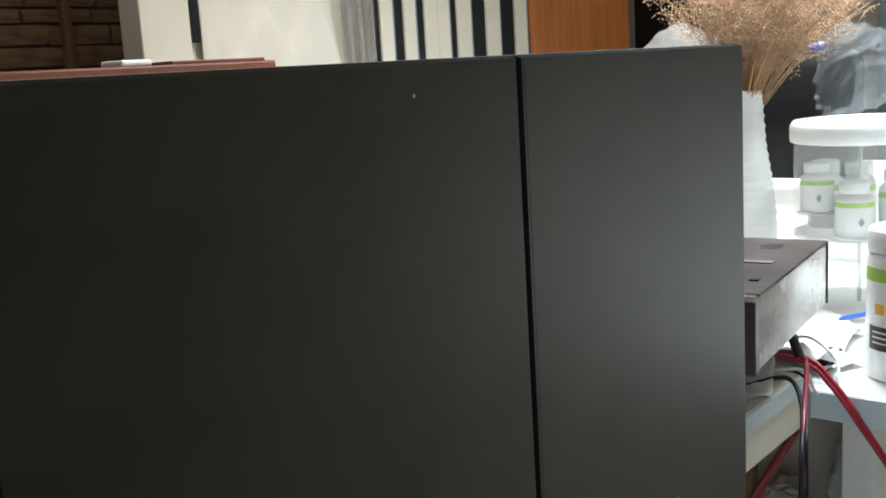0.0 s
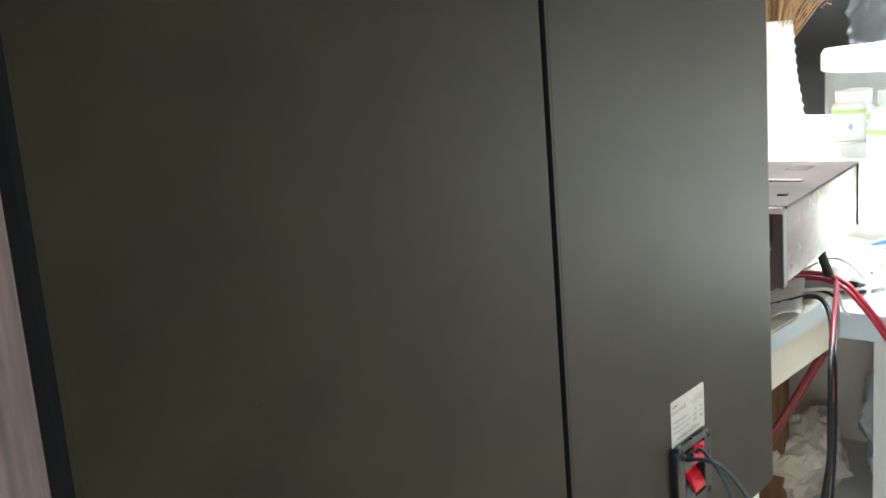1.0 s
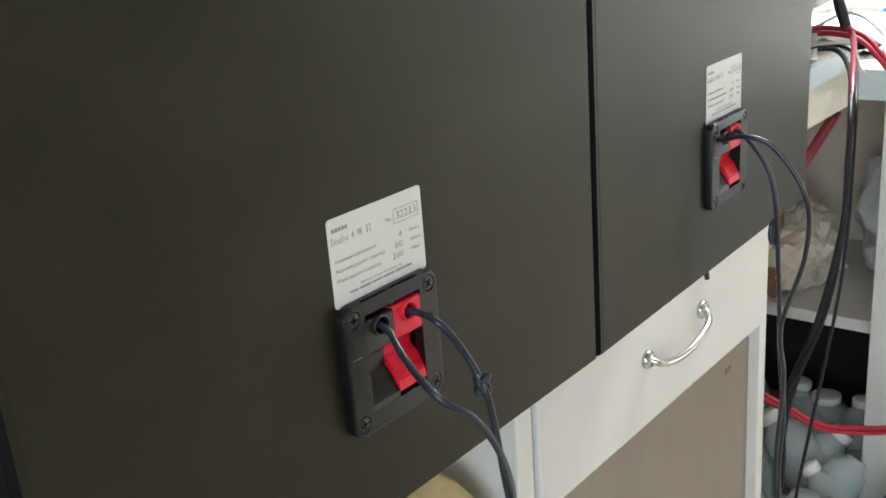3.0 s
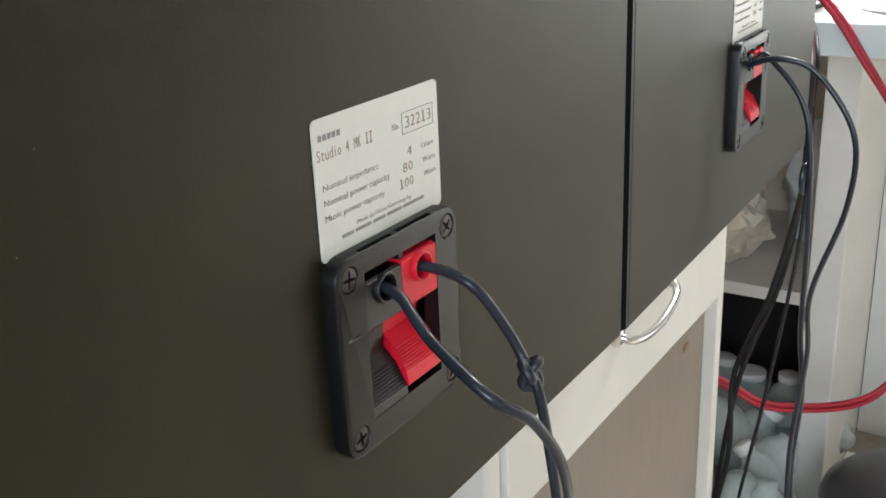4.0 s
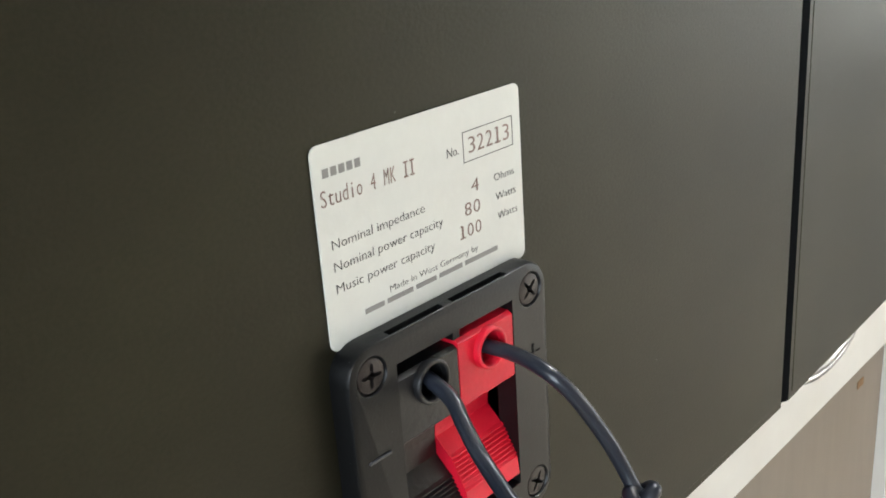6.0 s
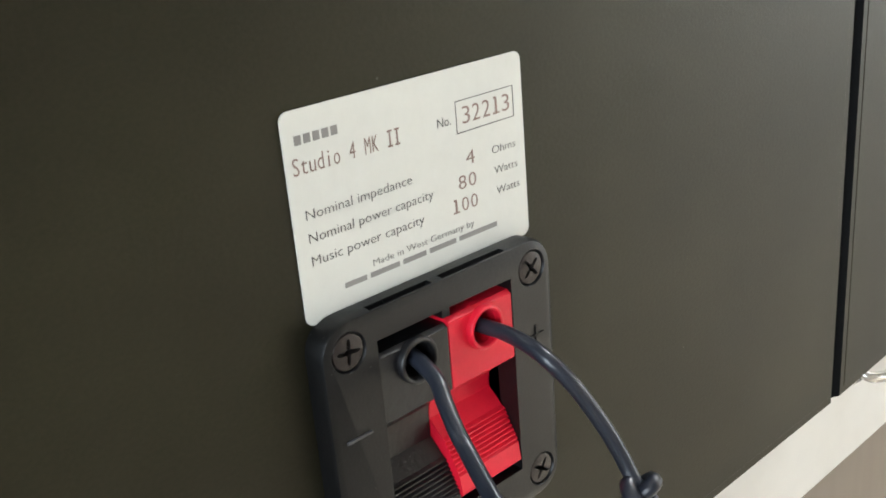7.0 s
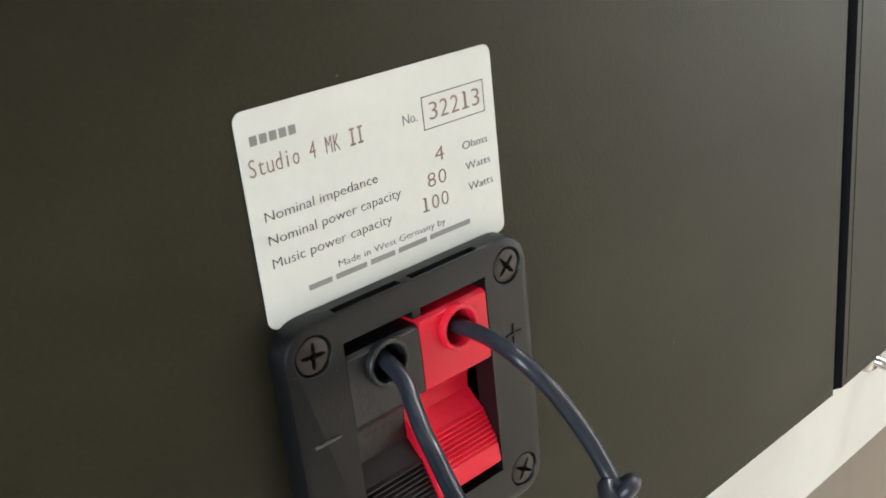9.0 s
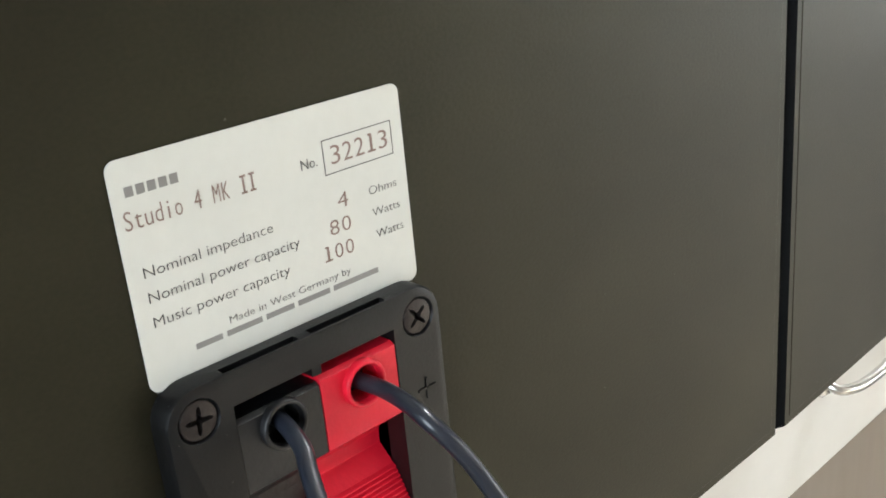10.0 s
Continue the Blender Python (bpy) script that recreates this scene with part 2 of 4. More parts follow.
setting("added_low_opening_frame", fr, M_WHITE2, "added white frame in the unseen low light opening", "window")
setting("wall_east", box(X1, X1 + 0.1, Y0, Y1, 0, H), M_WALL2, "taupe painted wall", "wall")
# This opening and its frame are added out of view for the west fill.
ww = box(X0 - 0.1, X0, -0.25, Y1, 0, H)
for p in ((Y0, -1.25, 0.0, H), (-1.25, -0.25, 0.0, 0.50), (-1.25, -0.25, 1.70, H)):
    box(X0 - 0.1, X0, p[0], p[1], p[2], p[3], bm=ww)
setting("wall_west", ww, M_WALL, "off-white painted wall with an added light opening", "wall")
wf = bmesh.new()
for p in ((-1.25, -1.20, 0.50, 1.70), (-0.30, -0.25, 0.50, 1.70), (-1.20, -0.30, 0.50, 0.55), (-1.20, -0.30, 1.65, 1.70), (-0.77, -0.73, 0.55, 1.65)):
    box(X0 - 0.06, X0 - 0.02, p[0], p[1], p[2], p[3], bm=wf)
setting("added_west_opening_frame", wf, M_WHITE2, "added white frame in the unseen west light opening", "window")

# ---- loudspeakers ----
W, SH, SD, ZT = 0.3460, 0.500, 0.33, 0.756


def rounded_plate(w, h, d, r, bev):
    """A plate in the xz plane with rounded corners; its front at y = -d."""
    bm = bmesh.new()
    loop = []
    for cx, cz, a0 in ((w / 2 - r, h / 2 - r, 0), (-w / 2 + r, h / 2 - r, 90), (-w / 2 + r, -h / 2 + r, 180), (w / 2 - r, -h / 2 + r, 270)):
        for k in range(7):
            a = radians(a0 + 15 * k)
            loop.append((cx + r * math.cos(a), cz + r * math.sin(a)))
    def ring(shrink, y):
        return [bm.verts.new((x * (1 - shrink / (w / 2)), y, z * (1 - shrink / (h / 2)))) for x, z in loop]
    rings = [ring(0, 0), ring(0, -d + bev), ring(bev * 0.3, -d + bev * 0.3), ring(bev, -d)] if bev else [ring(0, 0), ring(0, -d)]
    for a, b in zip(rings, rings[1:]):
        for k in range(len(a)):
            bm.faces.new((a[k], a[(k + 1) % len(a)], b[(k + 1) % len(a)], b[k]))
    bm.faces.new(rings[0])
    bm.faces.new(rings[-1][::-1])
    bmesh.ops.recalc_face_normals(bm, faces=bm.faces[:])
    return bm


def text_mesh(body, size, align="LEFT", sx=1.0, thick=0.0, spread=1.0):
    cu = bpy.data.curves.new("words", "FONT")
    cu.body, cu.size, cu.align_x = body, size, align
    cu.offset = thick - 0.00004
    cu.space_character = spread
    cu.extrude = 0.00003
    cu.resolution_u = 3
    ob = bpy.data.objects.new("words", cu)
    scene.collection.objects.link(ob)
    me = bpy.data.meshes.new_from_object(ob.evaluated_get(bpy.context.evaluated_depsgraph_get()))
    bpy.data.objects.remove(ob)
    me.transform(Matrix.Diagonal((sx, 1, 1, 1)))
    me.transform(Matrix.Rotation(radians(90), 4, "X"))
    return me


def words(parent, body, x, z, size, material, width=0.0, thick=0.0, name="printed_line"):
    """A line of print whose left end is at x, drawn out to the given width."""
    me = text_mesh(body, size, "LEFT", 1.0, thick, 1.0)
    xs = [v.co.x for v in me.vertices]
    k = width / (max(xs) - min(xs)) if width else 1.0
    me.transform(Matrix.Diagonal((k, 1, 1, 1)) @ Matrix.Translation((-min(xs), 0, 0)))
    me.materials.clear()
    me.materials.append(material)
    ob = new(name, me)
    ob.parent = parent
    ob.location = (x, -0.00036, z)
    return ob


def cut(ob, *boxes):
    """Cuts boxes out of a part's mesh for good."""
    made = []
    for b in boxes:
        c = new("cutter", mesh_of(b, "cutter", M_GAP))
        c.parent = ob.parent
        c.location = ob.location
        mod = ob.modifiers.new("cut", "BOOLEAN")
        mod.operation, mod.solver, mod.object = "DIFFERENCE", "EXACT", c
        made.append(c)
    bpy.context.view_layer.update()
    me = bpy.data.meshes.new_from_object(ob.evaluated_get(bpy.context.evaluated_depsgraph_get()))
    ob.modifiers.clear()
    ob.data = me
    for c in made:
        bpy.data.objects.remove(c)


def print_line(parent, body, x, z, height, material, width, thick=0.0):
    """Typewriter print: every character in a cell of the same width, I and 1 with serifs."""
    bm, pitch = bmesh.new(), width / (len(body) - 0.22)
    for k, ch in enumerate(body):
        if ch == " ":
            continue
        me = text_mesh(ch, height / 0.70, "LEFT", 1.0, thick)
        xs = [v.co.x for v in me.vertices]
        lo, hi = min(xs), max(xs)
        cell = pitch * (0.20 if ch in "1Ii" else 0.74)
        left = pitch * k + (pitch * 0.78 - cell) / 2
        me.transform(Matrix.Translation((left, 0, 0)) @ Matrix.Diagonal((cell / (hi - lo), 1, 1, 1)) @ Matrix.Translation((-lo, 0, 0)))
        bm.from_mesh(me)
        bpy.data.meshes.remove(me)
        if ch in "1I":
            t = height * 0.11
            box(pitch * (k + 0.06), pitch * (k + 0.72), -0.00003, 0.00003, 0, t, bm=bm)
            top = 0.06 if ch == "I" else 0.16
            box(pitch * (k + top), pitch * (k + (0.72 if ch == "I" else 0.40)), -0.00003, 0.00003, height - t, height, bm=bm)
    ob = new("printed_line", mesh_of(bm, "printed_line", material))
    ob.parent = parent
    ob.location = (x, -0.00036, z)


RIM = 0.0050


def loudspeaker(at, left=-W / 2):
    sp = thing("loudspeaker", "walnut-veneered loudspeaker with black back panel standing on a white desk", "loudspeaker", "pair of loudspeakers", at=at)
    wz = 0.0788
    well = lambda: box(-0.0186, 0.0186, -0.03, 0.0162, wz - 0.0245, wz + 0.0230)
    part("cabinet", box(left, W / 2, 0.0172, SD, 0, SH, 0.0015), M_WOOD, sp)
    c = box(left + 0.0004, W / 2 - 0.0004, 0.0002, 0.0172, 0.0004, SH - 0.0004)
    fl = [f for f in c.faces if f.normal.y < -0.5]
    bmesh.ops.inset_region(c, faces=fl, thickness=0.0028, depth=0.0)
    for v in c.verts:
        inside = left + 0.001 < v.co.x < W / 2 - 0.001 and 0.001 < v.co.z < SH - 0.001
        if v.co.y < 0.004 and not inside:
            v.co.y = 0.0045
    c.normal_update()
    for f in c.faces:
        f.material_index = 0 if f.normal.y < -0.98 else 1
    rim = part("back_rim", c, [M_BACK, M_EDGE], sp, "black chamfered rim")
    cut(rim, well())
    pan = part("back_panel", box(left + RIM, W / 2 - RIM, 0.0, 0.006, RIM, SH - RIM, 0.0002), M_BACK, sp, "black textured back panel")
    cut(pan, well())
    # rating label
    lb = part("rating_label", rounded_plate(0.0573, 0.0380, 0.0003, 0.0018, 0), M_LABEL, sp, "cream printed rating label")
    lb.location = (0.0006, -0.0001, 0.1253)
    def bars(x, z, w, h, m=M_INK):
        part("printed_bar", box(x, x + w, -0.00036, -0.0003, z, z + h), m, lb)
    for k in range(5):
        bars(-0.0263 + 0.0019 * k, 0.0131, 0.0014, 0.0016, M_BARINK)
    print_line(lb, "Studio 4 MK II", -0.0273, 0.0080, 0.0031, M_PRINT, 0.0236)
    words(lb, "No.", 0.0055, 0.0086, 0.0027, M_INK, 0.0034)
    print_line(lb, "32213", 0.0119, 0.0080, 0.0034, M_PRINT, 0.0130)
    for x, z, w, h in ((0.0103, 0.0064, 0.0157, 0.00016), (0.0103, 0.0125, 0.0157, 0.00016), (0.0103, 0.0064, 0.00016, 0.0062), (0.0259, 0.0064, 0.00016, 0.0062)):
        bars(x, z, w, h)
    for k, (a, w, b, bw, c2) in enumerate((("Nominal impedance", 0.0240, "4", 0.0024, "Ohms"), ("Nominal power capacity", 0.0289, "80", 0.0048, "Watts"), ("Music power capacity", 0.0261, "100", 0.0068, "Watts"))):
        words(lb, a, -0.0259, 0.0000 - 0.00415 * k, 0.0026, M_INK, w)
        print_line(lb, b, 0.0145 - bw, -0.0001 - 0.0044 * k, 0.0028, M_PRINT, bw)
        words(lb, c2, 0.0193 + 0.0003 * k, 0.0003 - 0.0042 * k, 0.0023, M_INK, 0.0066)
    words(lb, "Made in West Germany by", -0.0128, -0.0126, 0.0019, M_INK, 0.0258)
    x = -0.0196
    for w in (0.0050, 0.0070, 0.0058, 0.0070, 0.0105):
        bars(x, -0.0146, w, 0.0010, M_BARINK)
        x += w + 0.0009
    terminal(sp, wz)
    return sp


def lever_profile(top, sink, drop):
    """Side view (y, z) of a push lever: block with the wire hole, hollow neck, ribbed slope and thumb face."""
    f = -0.0052 + sink
    out = [(0.0140, top), (f + 0.0010, top), (f, top - 0.0007), (f, 0.0050), (f + 0.0006, 0.0044)]
    for k in range(1, 7):
        u = k / 6
        out.append((f + 0.0006 + (0.0076 - sink) * math.sin(u * math.pi / 2), 0.0044 - 0.0088 * (1 - math.cos(u * math.pi / 2)) * 0.9))
    y, z = 0.0030, -0.0046 - drop
    out.append((y, z))
    out.append((-0.0004, z - 0.0034))
    n = 8
    for k in range(n):
        ya, yb = -0.0006 - 0.0037 * k / n, -0.0006 - 0.0037 * (k + 1) / n
        za, zb = z - 0.0037 - 0.0069 * k / n, z - 0.0037 - 0.0069 * (k + 1) / n
        out += [(yb - 0.0002, za - 0.00015), (yb - 0.0003, za - 0.00040), (yb + 0.00015, zb + 0.0001)]
    out += [(-0.0047, z - 0.0108), (-0.0052, z - 0.0150), (-0.0046, z - 0.0156), (0.0140, z - 0.0156)]
    return out


def terminal(sp, wz):
    pw, ph, d = 0.0592, 0.0598, 0.0052
    body = rounded_plate(pw, ph, d, 0.0062, 0.0010)
    body.transform(Matrix.Translation((-0.0002, 0, -0.0015)))
    pl = part("terminal_plate", body, M_PLATE, sp, "charcoal plastic spring-terminal plate")
    pl.location = (0.0006, 0.0, wz)
    top = 0.0284
    cut(pl, box(-0.0177, 0.0174, -0.02, 0.01, -0.0222, 0.0222), box(-0.0182, -0.0030, -0.0046, -0.0030, top - 0.004, top + 0.01), box(-0.0004, 0.0166, -0.0046, -0.0030, top - 0.004, top + 0.01),
        *[screw_well(x, z, d) for x, z in SCREWS])
    for p in pl.data.polygons:
        p.use_smooth = abs(p.normal.y) < 0.98
    pl.data.set_sharp_from_angle(angle=radians(30))
    # Near-black floor puts the deep well's shade into its colour.
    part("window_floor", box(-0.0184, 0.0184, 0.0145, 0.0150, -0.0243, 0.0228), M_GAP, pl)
    for x, z in SCREWS:
        so = part("screw", screw_head(20 + 900 * x + 300 * z), M_SCREW, pl, "dark cross-head screw")
        so.location = (x, -d + 0.0007, z)
        for p in so.data.polygons:
            p.use_smooth = abs(p.normal.y) < 0.9
        so.data.set_sharp_from_angle(angle=radians(30))
    part("minus_mark", box(-0.0269, -0.0211, -d - 0.0004, -d + 0.0002, 0.0051, 0.0057, 0.0002), M_MARK, pl)
    part("plus_mark", box(0.0217, 0.0261, -d - 0.0003, -d + 0.0002, 0.0070, 0.0075, bm=box(0.02365, 0.02415, -d - 0.0003, -d + 0.0002, 0.0051, 0.0094)), M_PLATE, pl)
    part("window_bridge", box(-0.0016, 0.0004, -0.0051, 0.014, 0.0205, 0.0224), M_PLATE, pl)
    for x0, x1, m, nm, level, sink, drop in ((-0.0175, -0.0005, M_BLACKP, "black", 0.0190, 0.0002, 0.0040), (-0.0003, 0.0172, M_RED, "red", 0.0198, 0.0001, 0.0)):
        prof = lever_profile(level, sink, drop)
        b = bmesh.new()
        a, c = [b.verts.new((x0, y, z)) for y, z in prof], [b.verts.new((x1, y, z)) for y, z in prof]
        for i in range(len(prof)):
            j = (i + 1) % len(prof)
            b.faces.new((a[i], a[j], c[j], c[i]))
        b.faces.new(a[::-1])
        b.faces.new(c)
        bmesh.ops.recalc_face_normals(b, faces=b.faces[:])
        lv = part("push_lever", b, m, pl, nm + " plastic push lever with ribbed lip")
        face = -0.0052 + sink
        hx = -0.0090 if x0 < -0.01 else 0.0088
        hole = lathe([(0.0036, -0.02), (0.0036, 0.006)], 28)
        hole.transform(Matrix.Translation((hx, face, 0.0150)) @ Matrix.Rotation(radians(90), 4, "X"))
        cut(lv, hole)
        col = lathe([(0.0046, -0.0003), (0.0046, 0.0012), (0.0044, 0.0015), (0.0039, 0.0015), (0.0037, 0.0012), (0.0036, -0.006)], 32, False)
        col.transform(Matrix.Rotation(radians(90), 4, "X"))
        cl = part("wire_collar", col, m, pl, nm + " plastic collar", True)
        cl.location = (hx, face, 0.0150)
        bot = lathe([(0.0036, 0), (0.0036, 0.0003)], 20)
        bot.transform(Matrix.Rotation(radians(90), 4, "X"))
        # Black disc paints the darkness at the bottom of the hole.
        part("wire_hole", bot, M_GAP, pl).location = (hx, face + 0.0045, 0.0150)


SCREWS = ((-0.0240, 0.0224), (0.0236, 0.0224), (0.0236, -0.0252), (-0.0240, -0.0252))


def screw_well(x, z, d):
    b = lathe([(0.0041, 0.0009), (0.0036, 0.0), (0.0036, -0.0012)][::-1], 28)
    b.transform(Matrix.Translation((x, -d + 0.0006, z)) @ Matrix.Rotation(radians(90), 4, "X"))
    return b


def screw_head(turn):
    """A countersunk head, slightly domed, with a cross recess sunk into it."""
    bm, seg = bmesh.new(), 48
    def ring(r, y):
        return [bm.verts.new((r * math.cos(2 * math.pi * i / seg), y, r * math.sin(2 * math.pi * i / seg))) for i in range(seg)]
    def arm(i):
        c = abs(math.cos(2 * (2 * math.pi * i / seg + radians(turn))))
        return c ** 5
    cross = lambda k, y, deep: [bm.verts.new(((0.0008 + k * arm(i)) * math.cos(2 * math.pi * i / seg), y + deep * (1 - 0.4 * arm(i)), (0.0008 + k * arm(i)) * math.sin(2 * math.pi * i / seg))) for i in range(seg)]
    rings = [ring(0.0035, 0.001), ring(0.0035, -0.0002), ring(0.0033, -0.0004), ring(0.0027, -0.00055), cross(0.0018, -0.0006, 0), cross(0.0014, 0.0010, 0.0004)]
    for a, b in zip(rings, rings[1:]):
        for i in range(seg):
            bm.faces.new((a[i], b[i], b[(i + 1) % seg], a[(i + 1) % seg]))
    bm.faces.new(rings[-1])
    bmesh.ops.recalc_face_normals(bm, faces=bm.faces[:])
    return bm


SP1 = pose(-W / 2 - 0.0006, 0, ZT)
SP2 = pose(0.0007, 0, ZT, 0, 0, 1.45) @ pose(W / 2, 0, 0)
near = loudspeaker(SP1, -W / 2 + 0.003)
dust = lathe([(0.0002, 0), (0.0011, 0.0002), (0.0008, 0.0005), (0.0002, 0.0006)], 10)
dust.transform(Matrix.Translation((0.0765, 0, 0.481)) @ Matrix.Rotation(radians(90), 4, "X"))
part("dust_speck", dust, M_BLUEGREY, near, "pale speck of dust", True)
loudspeaker(SP2)



def speaker_cable(red, black, knot, label, flat):
    ob = thing("speaker_cable", label, "cable", "speaker cables")
    part("wire", tube(red, 0.0016, 10, 12), M_CABLE, ob, "", True)
    part("wire", tube(black, 0.0016, 10, 12), M_CABLE, ob, "", True)
    k = Vector(knot)
    # one is drawn into a tight overhand knot, the other hangs as an upright ring
    if flat:
        turn = [k + Vector((0.0012 * (math.sin(a) + 2 * math.sin(2 * a)), 0.0018 * math.sin(3 * a), 0.0016 * (math.cos(a) - 2 * math.cos(2 * a)))) for a in [n * 2 * math.pi / 18 for n in range(19)]]
    else:
        turn = [k + Vector((0.0050 * math.cos(a), 0.0020 * math.sin(a * 0.5), 0.0078 * math.sin(a))) for a in [n * 0.6 for n in range(12)]]
    part("knot", tube(turn, 0.0017, 6, 10), M_CABLE, ob, "overhand knot", True)


speaker_cable([(-0.1645, 0.001, 0.8497), (-0.1640, -0.004, 0.8497), (-0.1630, -0.0100, 0.8492), (-0.1632, -0.0163, 0.8485), (-0.1632, -0.0206, 0.8470), (-0.1615, -0.0234, 0.8437), (-0.1592, -0.0253, 0.8393), (-0.1572, -0.0278, 0.8340), (-0.1556, -0.0300, 0.8290), (-0.1545, -0.0330, 0.8225), (-0.1550, -0.0378, 0.8145), (-0.1542, -0.0401, 0.8020), (-0.1545, -0.044, 0.777), (-0.150, -0.045, 0.744), (-0.143, -0.042, 0.70), (-0.13, -0.02, 0.55), (-0.10, 0.05, 0.25), (-0.05, 0.09, 0.004)],
              [(-0.1823, 0.001, 0.8500), (-0.1818, -0.004, 0.8500), (-0.1830, -0.0113, 0.8481), (-0.1850, -0.0155, 0.8456), (-0.1868, -0.0197, 0.8428), (-0.1880, -0.0236, 0.8402), (-0.1920, -0.0332, 0.8371), (-0.1950, -0.0425, 0.8340), (-0.1925, -0.0481, 0.8290), (-0.1831, -0.0525, 0.8200), (-0.170, -0.054, 0.799), (-0.153, -0.047, 0.767), (-0.140, -0.036, 0.73), (-0.125, -0.02, 0.55), (-0.11, 0.05, 0.25), (-0.06, 0.10, 0.004)],
              (-0.1545, -0.0355, 0.8180), "thin black twin speaker cable with one wire knotted", True)
speaker_cable([(0.1755, -0.001, 0.8500), (0.1765, -0.008, 0.851), (0.173, -0.031, 0.822), (0.176, -0.036, 0.758), (0.190, -0.034, 0.688), (0.190, -0.038, 0.645), (0.193, -0.035, 0.591), (0.195, -0.038, 0.526), (0.198, -0.038, 0.457), (0.22, 0.0, 0.25), (0.26, 0.08, 0.004)],
              [(0.1580, -0.002, 0.8500), (0.1545, -0.019, 0.855), (0.158, -0.038, 0.848), (0.159, -0.059, 0.817), (0.164, -0.058, 0.776), (0.166, -0.043, 0.722), (0.180, -0.041, 0.675), (0.189, -0.034, 0.606), (0.195, -0.034, 0.528), (0.198, -0.030, 0.447), (0.21, 0.0, 0.25), (0.25, 0.09, 0.004)],
              (0.1750, -0.034, 0.786), "thin black twin speaker cable hanging in a wide arc", False)

# ---- desk under the loudspeakers ----
desk = thing("drawer_desk", "white laminate desk with a drawer, carrying the loudspeakers", "desk")
part("top", box(-0.62, 0.595, 0.135, 0.75, 0.7345, ZT - 0.0003, 0.001), M_WHITEP, desk)
part("side_panel", box(0.577, 0.595, 0.137, 0.74, 0.0, 0.735, 0.001), M_WHITEP, desk)
part("side_panel", box(-0.62, -0.602, 0.137, 0.74, 0.0, 0.735, 0.001), M_WHITEP, desk)
part("divider", box(0.100, 0.122, 0.137, 0.70, 0.0, 0.735, 0.001), M_WHITEP, desk)
dr = part("drawer", box(0.1255, 0.575, 0.133, 0.149, 0.531, 0.7335, 0.0015), M_WHITEP, desk)
bow = [(0.303, 0.134, 0.599), (0.304, 0.127, 0.598), (0.309, 0.121, 0.595), (0.328, 0.118, 0.591), (0.358, 0.117, 0.590), (0.388, 0.118, 0.594), (0.408, 0.121, 0.600), (0.414, 0.127, 0.606), (0.415, 0.134, 0.607)]
part("handle", tube(bow, 0.0036, 8, 12), M_CHROME, dr, "chrome bow handle", True)
for x, z in ((0.303, 0.599), (0.415, 0.607)):
    ft = lathe([(0.009, 0), (0.009, 0.003), (0.006, 0.006)], 20)
    ft.transform(Matrix.Translation((x, 0.133, z)) @ Matrix.Rotation(radians(90), 4, "X"))
    part("handle_foot", ft, M_CHROME, dr, "", True)
part("modesty_panel", box(0.122, 0.577, 0.150, 0.165, 0.0, 0.735), M_PANEL, desk, "beige-grey board with a chipped spot")
part("back_panel", box(-0.602, 0.10, 0.60, 0.615, 0.0, 0.735), M_PANEL, desk)

# ---- corner desk on the right ----
cd = thing("corner_desk", "white L-shaped corner desk crowded with papers and cables", "desk")
part("desk_wing", box(0.605, 0.930, 0.165, 0.80, 0.705, 0.785, 0.002), M_CREAMW, cd, "cream-edged desk wing")
part("desk_top", box(0.930, 1.85, -0.60, 0.80, 0.714, 0.757, 0.002), M_WHITE2, cd)
part("edge_band", box(0.606, 0.929, 0.1620, 0.1648, 0.757, 0.7835, 0.0005), M_EDGEBAND, cd, "pale blue edge band")
part("edge_band", box(0.9272, 0.9298, -0.599, 0.1615, 0.716, 0.7555, 0.0005), M_EDGEBAND, cd, "pale blue edge band")
part("leg_panel", box(1.045, 1.48, 0.105, 0.152, 0.0, 0.714, 0.002), M_WHITE2, cd)
part("cabinet_back", box(1.48, 1.50, 0.150, 0.80, 0.0, 0.714), M_CREAM, cd)
part("back_board", box(1.30, 1.318, -0.598, 0.1035, 0.0, 0.7135, 0.001), M_WHITE2, cd)
part("shelf", box(1.105, 1.48, 0.152, 0.78, 0.300, 0.321, 0.001), M_WHITEP, cd)
# Black board paints in the shade of the hollow under the shelf.
part("shade_board", box(1.40, 1.42, 0.150, 0.78, 0.0, 0.300), M_VOID, cd, "black board painting in the shade below the shelf")
part("side_panel", box(0.92, 1.48, 0.78, 0.80, 0.0, 0.714), M_CREAM, cd)

thing("fibreboard_offcut", "narrow brown fibreboard offcut standing on the shelf", "board", bm=crumple(box(1.13, 1.16, 0.335, 0.385, 0.321, 0.675, 0.003, 3), 0.003, 0.05, 2), material=M_BROWNCARD)

# a crumpled white bag and a carton on the shelf, in shade
bag = bmesh.new()
bmesh.ops.create_icosphere(bag, subdivisions=4, radius=1.0)
bag.transform(Matrix.Translation((1.345, 0.220, 0.43)) @ Matrix.Diagonal((0.075, 0.050, 0.11, 1)))
crumple(crumple(bag, 0.022, 0.06, 3), 0.008, 0.018, 8)
for v in bag.verts:
    v.co.z, v.co.y = max(v.co.z, 0.3215), max(v.co.y, 0.155)
thing("plastic_bag", "crumpled white plastic bag standing on the shelf", "bag", bm=bag, material=M_FILM2, smooth=True)
wad = bmesh.new()
bmesh.ops.create_icosphere(wad, subdivisions=4, radius=1.0)
wad.transform(Matrix.Translation((1.225, 0.335, 0.385)) @ Matrix.Diagonal((0.095, 0.075, 0.075, 1)))
